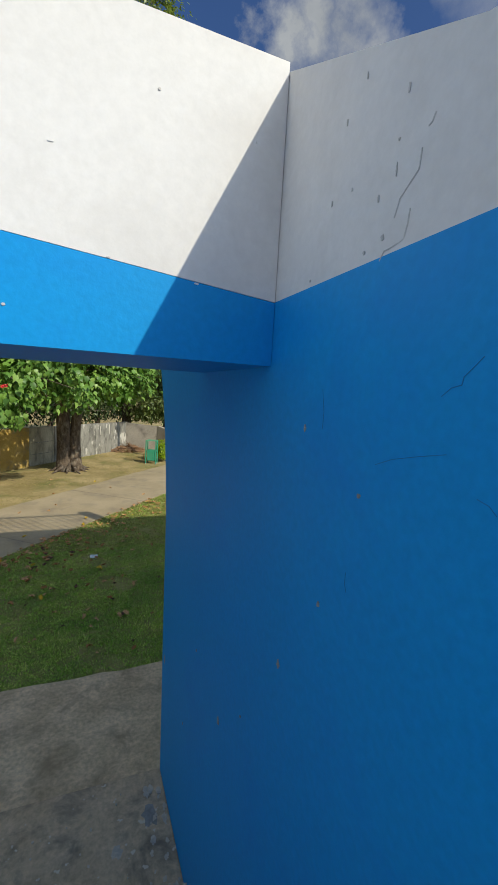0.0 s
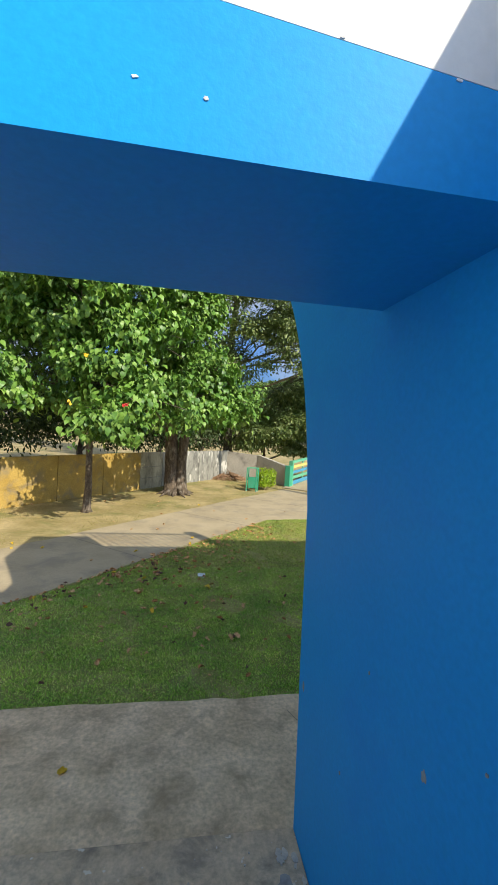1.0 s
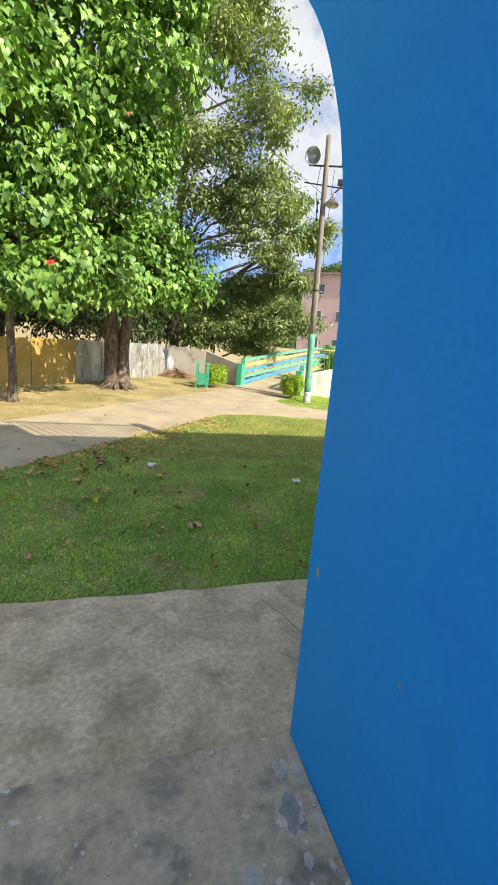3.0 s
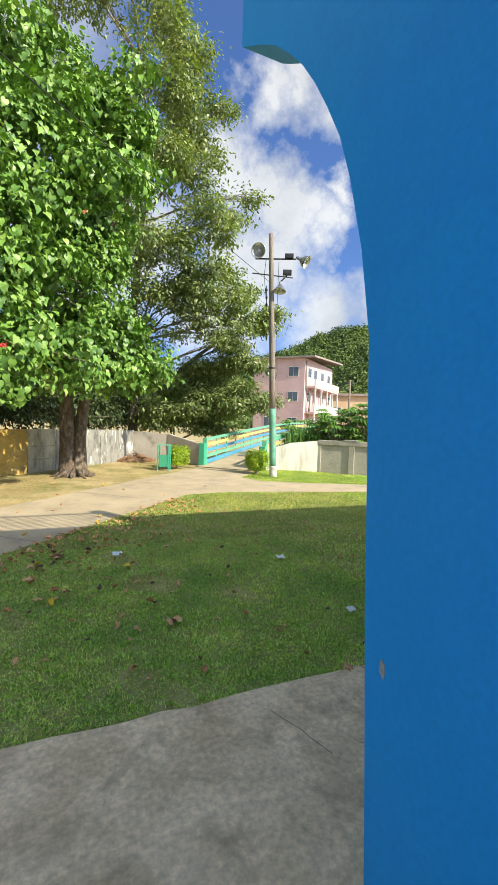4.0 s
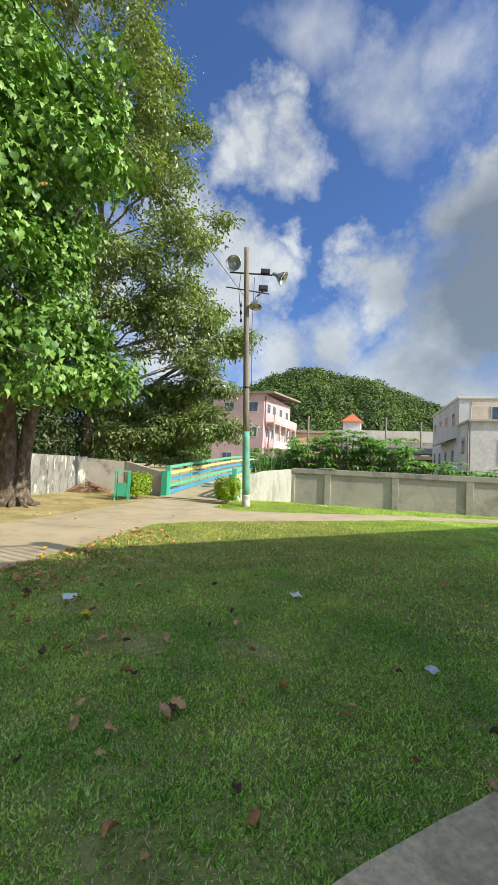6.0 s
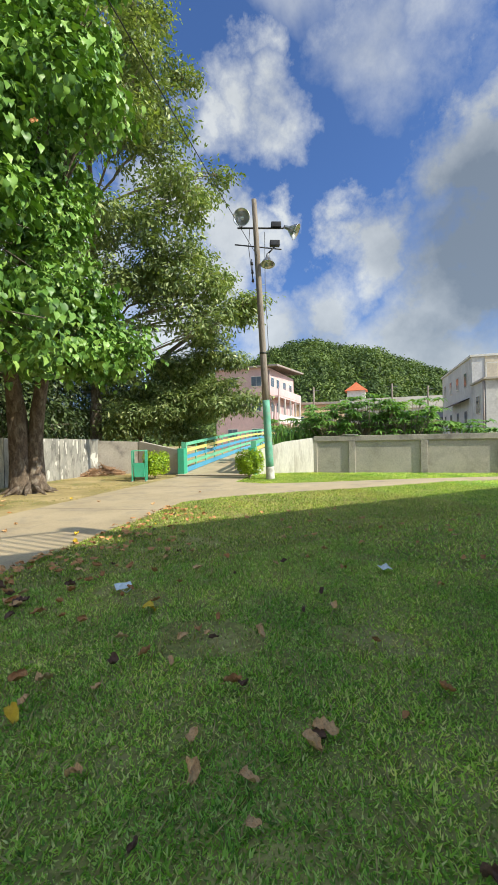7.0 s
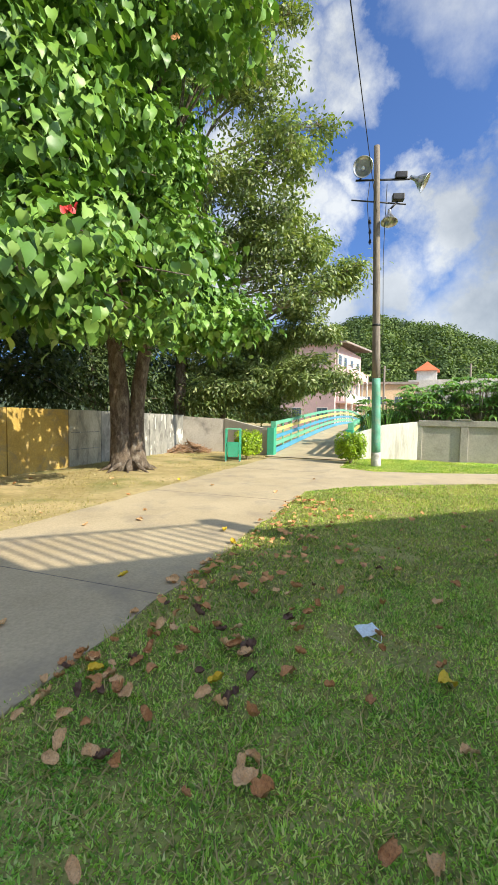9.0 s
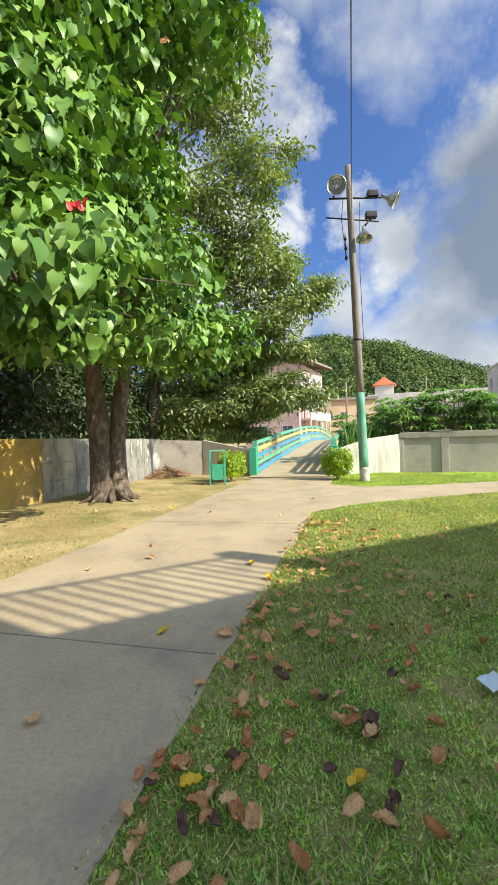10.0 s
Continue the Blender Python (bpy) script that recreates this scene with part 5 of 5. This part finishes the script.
in_frame(prism("roof", [(-2.2, 4.3), (5.5, 5.6), (5.5, 5.8), (-2.2, 4.5)], -8.8, 6.8, "x", M_STEEL, shed), sm)
# far lamp poles with a water tank
for i, (x, y, h) in enumerate(((58.0, 60.0, 11.5), (64, 57, 11.0), (40.0, 60.0, 10.0))):
    t = thing("utility_pole", "thin distant utility pole", "pole", "distant poles")
    tube_part("shaft", [(x, y, -1), (x, y, h)], 0.16, M_WOODP, t, 8)
    tube_part("crossarm", [(x - 0.8, y + 0.5, h - 0.6), (x + 0.8, y - 0.5, h - 0.6)], 0.07, M_STEEL, t, 6)

# ---- wooded hill ----
RIDGE_AZ = [-20, 5, 15, 22, 27, 30.5, 34, 37.5, 40, 43, 45, 47, 50, 53, 58, 66, 80, 100]
RIDGE_EL = [3, 5, 6.5, 8.2, 10.0, 11.4, 11.9, 12.5, 11.7, 11.2, 11.0, 9.9, 8.5, 7.4, 5.4, 4.0, 2.5, 1.5]


def hill_z(az, r):
    el = float(np.interp(az, RIDGE_AZ, RIDGE_EL))
    top = 330 * math.tan(radians(el)) * 0.985
    f = min(max((r - 150) / 180.0, 0), 1)
    f = f * f * (3 - 2 * f)
    back = 1.0 if r < 330 else max(0.2, 1 - (r - 330) / 260)
    bumps = 6 * noise.noise((az * 0.16, r * 0.02, 0)) + 2.5 * noise.noise((az * 0.5, r * 0.06, 3))
    return top * f * back + bumps * f - 3


hill = thing("hill", "steep hill covered in dense green woodland", "hill", kind="structure")
bm = bmesh.new()
grid = []
for i in range(61):
    az = -20 + 2 * i
    grid.append([bm.verts.new((r * math.sin(radians(az)), r * math.cos(radians(az)), hill_z(az, r))) for r in range(140, 521, 20)])
for a, b in zip(grid, grid[1:]):
    for k in range(len(a) - 1):
        bm.faces.new((a[k], a[k + 1], b[k + 1], b[k]))
bmesh.ops.recalc_face_normals(bm, faces=bm.faces[:])
part("slope", bm, M_HILLG, hill, "", True)
cs, ds = [], []
hr = random.Random(11)
for k in range(4200):
    az = hr.uniform(8, 72)
    r = 160 + 185 * hr.random() ** 0.8
    z = hill_z(az, r)
    size = hr.uniform(2.4, 6.2)
    c0 = np.array([r * math.sin(radians(az)), r * math.cos(radians(az)), z + size * 0.35])
    d = unit(44)
    d[:, 2] = np.abs(d[:, 2]) * 1.1 - 0.2
    cs.append(c0 + d * size * np.array([1, 1, 1.15]) * (0.75 + 0.35 * rng.random((44, 1))))
    ds.append(d)
cs, ds = np.concatenate(cs), np.concatenate(ds)
n = len(cs)
ob = mesh_part("woodland", leaflets_mesh("woodland", cs, ds + 0.5 * unit(n), unit(n), 1.1 + 1.0 * rng.random(n), 0.8 + 0.8 * rng.random(n)), M_HILL, hill)
ob["kind"] = "stuff"

# ---- grass ----
def grass(name, x0, x1, y0, y1, density, inside, material, label, lmin, lmax, wid):
    n = int((x1 - x0) * (y1 - y0) * density)
    x = x0 + (x1 - x0) * rng.random(n)
    y = y0 + (y1 - y0) * rng.random(n)
    ok = inside(x, y)
    x, y = x[ok], y[ok]
    n = len(x)
    c = np.stack([x, y, np.full(n, -0.03)], 1)
    a = 2 * np.pi * rng.random(n)
    lean = 0.5 + 2.2 * rng.random(n)
    d = np.stack([np.cos(a) * lean, np.sin(a) * lean, np.ones(n)], 1)
    d /= np.linalg.norm(d, axis=1, keepdims=True)
    b = a + np.pi / 2 + rng.normal(size=n) * 0.4
    s = np.stack([np.cos(b), np.sin(b), rng.normal(size=n) * 0.2], 1)
    tuft = np.sin(x * 11.3 + 2 * np.sin(y * 7.1)) * np.sin(y * 12.7 + 2 * np.sin(x * 6.3))
    L = (lmin + (lmax - lmin) * rng.random(n)) * (1 + 0.28 * tuft)
    tagged(mesh_part(name, blades_mesh(name, c, d, s, L, wid * (0.7 + 0.6 * rng.random(n))), material), label, "grass", kind="stuff")


def off_path(x, y, margin=0.0):
    """How far right of the path's right edge."""
    return (x + 2.54) * R.x + (y - 14.29) * R.y - PW - margin


def bare(x, y):
    """Thin where the lawn is worn."""
    v = np.sin(x * 2.3 + 1.1) * np.sin(y * 1.9 + 0.4) + 0.5 * np.sin(x * 5.1 + y * 3.7)
    spot = np.hypot((x + 0.95) / 0.42, (y - 7.75) / 0.3) < 1 + 0.25 * np.sin(7 * x + 5 * y)
    return ((v < 1.12) | (rng.random(len(x)) < 0.32)) & (~spot | (rng.random(len(x)) < 0.15))


edge_y = lambda x: 5.235 + 0.05 * np.sin(x * 3.1) + 0.03 * np.sin(x * 9.7 + 1)
beside = lambda x, y: ~((y < np.interp(x, [p[0] for p in side_up], [p[1] for p in side_up])) & (y > np.interp(x, [p[0] for p in side_lo], [p[1] for p in side_lo])) & (x > 1.0))
before_wall = lambda x, y: (x - 8.85) * 0.724 + (y - 19.25) * 0.69 < -0.08
on_lawn = lambda x, y: (off_path(x, y) > -0.01 - 0.03 * np.sin(x * 7)) & (y > edge_y(x)) & beside(x, y) & before_wall(x, y)
grass("lawn_grass", -4.6, 1.9, 5.15, 9.6, 15000, lambda x, y: on_lawn(x, y) & bare(x, y), M_GRASS, "short green lawn grass with broad blades", 0.016, 0.046, 0.0092)
grass("lawn_grass", -3.0, 9.2, 9.6, 20, 2500, lambda x, y: on_lawn(x, y) & bare(x, y), M_GRASSB, "short green lawn grass beyond the shadow", 0.028, 0.062, 0.013)
grass("lawn_grass", 1.9, 15, 5.2, 9.6, 1700, on_lawn, M_GRASS, "short green lawn grass beside the apron", 0.035, 0.075, 0.014)
grass("lawn_grass", 9.2, 15, 9.6, 18, 1300, on_lawn, M_GRASS, "short green grass below the concrete wall", 0.035, 0.08, 0.016)
grass("thatch", -5, 6, 5.3, 14, 1100, lambda x, y: (off_path(x, y) > 0.0) & (y > edge_y(x) + 0.05) & beside(x, y) & (rng.random(len(x)) < 0.25 + 0.75 * np.clip((y - 6.0) / 3.0, 0, 1)), M_DRY, "straw-coloured dead blades in the lawn", 0.04, 0.11, 0.007)
grass("verge_grass", -9, 4.2, 10, 25, 420, lambda x, y: (off_path(x, y) < -PW + 0.02) & (rng.random(len(x)) < 0.25 + 0.9 * (np.sin(x * 1.3 + y * 0.7) * np.sin(y * 1.1 - x * 0.6) + 0.25)), M_DRY, "sparse dry yellow-green grass on the verge", 0.03, 0.07, 0.012)


# ---- fallen leaves and litter ----
def leaf_mesh(seed, material):
    """A dead leaf, rolled about its midrib, bent along it, with a ragged rim and a stalk."""
    rr = random.Random(seed)
    bm = bmesh.new()
    nu, nv = 9, 7
    vs = []
    roll, bend, twist = rr.uniform(2.4, 5.4), rr.uniform(-1.8, 2.4), rr.uniform(-1.2, 1.2)
    for i in range(nu):
        u = i / (nu - 1)
        wdt = 0.46 * math.sin(math.pi * min(1, u * 0.92 + 0.05)) ** 0.75 * (1.15 - 0.35 * u) * rr.uniform(0.86, 1.06)
        row = []
        for j in range(nv):
            w = (j / (nv - 1) * 2 - 1) * wdt * (rr.uniform(0.85, 1.08) if j in (0, nv - 1) else 1)
            a = w * roll
            x, z = math.sin(a) / roll, (1 - math.cos(a)) / roll
            b = (u - 0.5) * bend
            y = math.sin(b) / bend if abs(bend) > 0.05 else u - 0.5
            z += (1 - math.cos(b)) / bend if abs(bend) > 0.05 else 0
            t = twist * (u - 0.5)
            x, z = x * math.cos(t) - z * math.sin(t), x * math.sin(t) + z * math.cos(t)
            row.append(bm.verts.new((x, y, 0.12 + z + rr.uniform(-0.10, 0.10))))
        vs.append(row)
    for a, b in zip(vs, vs[1:]):
        for k in range(nv - 1):
            bm.faces.new((a[k], a[k + 1], b[k + 1], b[k]))
    add_tube(bm, [(0, -0.46, 0.14), (0.03, -0.66, 0.17)], [0.014, 0.01], 4, False)
    me = bpy.data.meshes.new("fallen_leaf")
    bm.to_mesh(me)
    bm.free()
    me.materials.append(material)
    me.polygons.foreach_set("use_smooth", [True] * len(me.polygons))
    return me


LEAF_WORDS = ["curled brown dead leaf on the ground", "dry tan dead leaf on the ground", "dark crumpled dead leaf on the ground", "bright yellow fallen leaf on the ground"]
leaf_bank = [[leaf_mesh(10 * m + v, M_LITTER[m]) for v in range(7)] for m in range(4)]


def drop_leaf(x, y, kind, size, rr):
    z = 0.016 if off_path(x, y) > 0 and y > 5.3 else -0.004
    ob = new("fallen_leaf", leaf_bank[kind][rr.randrange(7)])
    ob.matrix_world = Matrix.Translation((x, y, z)) @ Euler((rr.uniform(-0.5, 0.5), rr.uniform(-0.5, 0.5), rr.uniform(0, 6.28))).to_matrix().to_4x4() @ Matrix.Diagonal((size, size, size, 1))
    tagged(ob, LEAF_WORDS[kind], "leaf", "fallen leaves")


lr = random.Random(21)
SPOTS = [(-3.0, 9.37, 0), (-2.94, 9.25, 1), (-3.01, 9.01, 2), (-2.91, 8.97, 2), (-2.84, 8.93, 0), (-2.78, 8.89, 1), (-3.19, 8.99, 1), (-3.2, 9.16, 1), (-2.83, 9.43, 0), (-2.7, 9.17, 0), (-2.57, 9.44, 0), (-2.45, 9.47, 1), (-2.46, 9.19, 0),
         (-2.33, 9.37, 0), (-2.24, 9.65, 2), (-2.15, 9.72, 0), (-1.95, 10.36, 0), (-1.7, 9.8, 0), (-2.14, 9.35, 2), (-2.18, 9.17, 1), (-2.09, 9.03, 1), (-2.03, 9.1, 2), (-1.65, 9.35, 2), (-1.65, 9.24, 1), (-1.64, 9.16, 0), (-1.77, 8.93, 0), (-2.13, 8.83, 2), (-1.93, 8.76, 0),
         (-2.31, 8.68, 2), (-2.33, 8.3, 1), (-2.4, 8.21, 1), (-2.34, 8.13, 0), (-3.12, 8.58, 1), (-1.28, 8.78, 0), (-1.05, 8.52, 0), (-0.85, 9.32, 0), (-1.01, 9.62, 0), (-2.67, 10.62, 3), (-2.29, 10.34, 1), (-0.21, 9.86, 1), (-0.41, 9.19, 1), (-1.34, 9.81, 0), (-2.92, 8.5, 2), (-2.86, 8.47, 0),
         (-1.40, 11.27, 3), (-1.33, 11.80, 3), (-1.86, 6.87, 1), (-0.93, 7.85, 0), (-1.68, 7.45, 1), (-1.02, 7.12, 0), (-0.82, 6.57, 1), (-2.23, 7.51, 1), (-2.09, 7.41, 3), (-1.93, 7.69, 1), (-2.07, 7.78, 0),
         (-1.44, 6.67, 1), (-1.26, 6.50, 1), (-0.60, 7.57, 1), (-1.14, 8.41, 3), (-1.54, 7.68, 2), (-2.93, 9.16, 3), (-2.37, 8.66, 1), (-2.25, 8.53, 0), (-2.26, 8.71, 2), (-2.08, 9.06, 2), (-2.16, 9.38, 0),
         (-2.51, 9.57, 1), (-2.94, 9.27, 0), (-3.18, 9.04, 1), (-2.26, 10.39, 1), (-3.53, 9.96, 1), (-2.12, 9.14, 0), (0.42, 5.27, 1), (-2.64, 4.37, 3)]
for x, y, k in SPOTS:
    drop_leaf(x, y, k, lr.uniform(0.08, 0.125), lr)
# the drift of leaves along the path's edge, and the scatter over the lawn; small ones far off are one heap of litter
far_v, far_f = [], []
for i in range(430):
    s, off = lr.uniform(-8.5, 1.5), abs(lr.gauss(0, 0.65)) + 0.02
    if i > 250:
        off = lr.uniform(0, 6.5)
    p = Vector((-2.54, 14.29, 0)) + U * s + R * (PW + off - 0.04)
    if p.y < 5.4 or p.x > 7 or p.y > 16:
        continue
    kind = lr.choice((0, 0, 0, 0, 1, 1, 1, 2, 2, 3 if lr.random() < 0.35 else 1))
    if (i % 4 and p.y > 9.9) or p.x > 1.2:
        a, r = lr.uniform(0, 6.28), lr.uniform(0.022, 0.048)
        n0 = len(far_v)
        for j in range(6):
            b = a + 2 * math.pi * j / 6
            far_v.append((p.x + r * math.cos(b) * 1.2, p.y + r * math.sin(b), 0.02 + 0.03 * lr.random() + (0.02 if j % 3 == 0 else 0)))
        far_f += [(n0, n0 + 1, n0 + 2, n0 + 3), (n0, n0 + 3, n0 + 4, n0 + 5)]
        continue
    drop_leaf(p.x, p.y, kind, lr.uniform(0.05, 0.105), lr)
tagged(mesh_part("leaf_litter", raw_mesh("leaf_litter", far_v, far_f), M_LITTER[0]), "small brown dead leaves scattered over the lawn", "leaf litter", kind="stuff")
for i in range(26):
    x, y = lr.uniform(-7, 3), lr.uniform(10, 18)
    if off_path(x, y) < 0:
        drop_leaf(x, y, lr.choice((0, 1, 1, 3)), lr.uniform(0.08, 0.13), lr)


def crumpled(name, at, size, material, label, category, seed, rough=0.3):
    rr = random.Random(seed)
    bm = bmesh.new()
    vs = [[bm.verts.new((at[0] + (i / 4 - 0.5) * size * 1.5, at[1] + (j / 3 - 0.5) * size, at[2] + 0.02 + rr.uniform(0, rough) * size + (j / 3) * 0.25 * size)) for j in range(4)] for i in range(5)]
    for a, b in zip(vs, vs[1:]):
        for k in range(3):
            bm.faces.new((a[k], a[k + 1], b[k + 1], b[k]))
    ob = part(name, bm, material)
    ob.modifiers.new("thickness", "SOLIDIFY").thickness = 0.002
    return tagged(ob, label, category)


mask = crumpled("face_mask", (-1.22, 9.0, 0.0), 0.10, M_MASK, "discarded pale blue face mask on the grass", "mask", 3, 0.14)
tube_part("ear_loop", [(-1.26, 8.96, 0.03), (-1.22, 8.86, 0.02), (-1.16, 8.93, 0.03)], 0.003, M_PAPER, mask, 5)
crumpled("paper_scrap", (1.2, 8.13, 0.0), 0.09, M_PAPER, "crumpled white paper scrap on the grass", "litter", 5)
crumpled("paper_scrap", (1.14, 6.2, 0.0), 0.07, M_PAPER, "crumpled white paper scrap on the grass", "litter", 6)
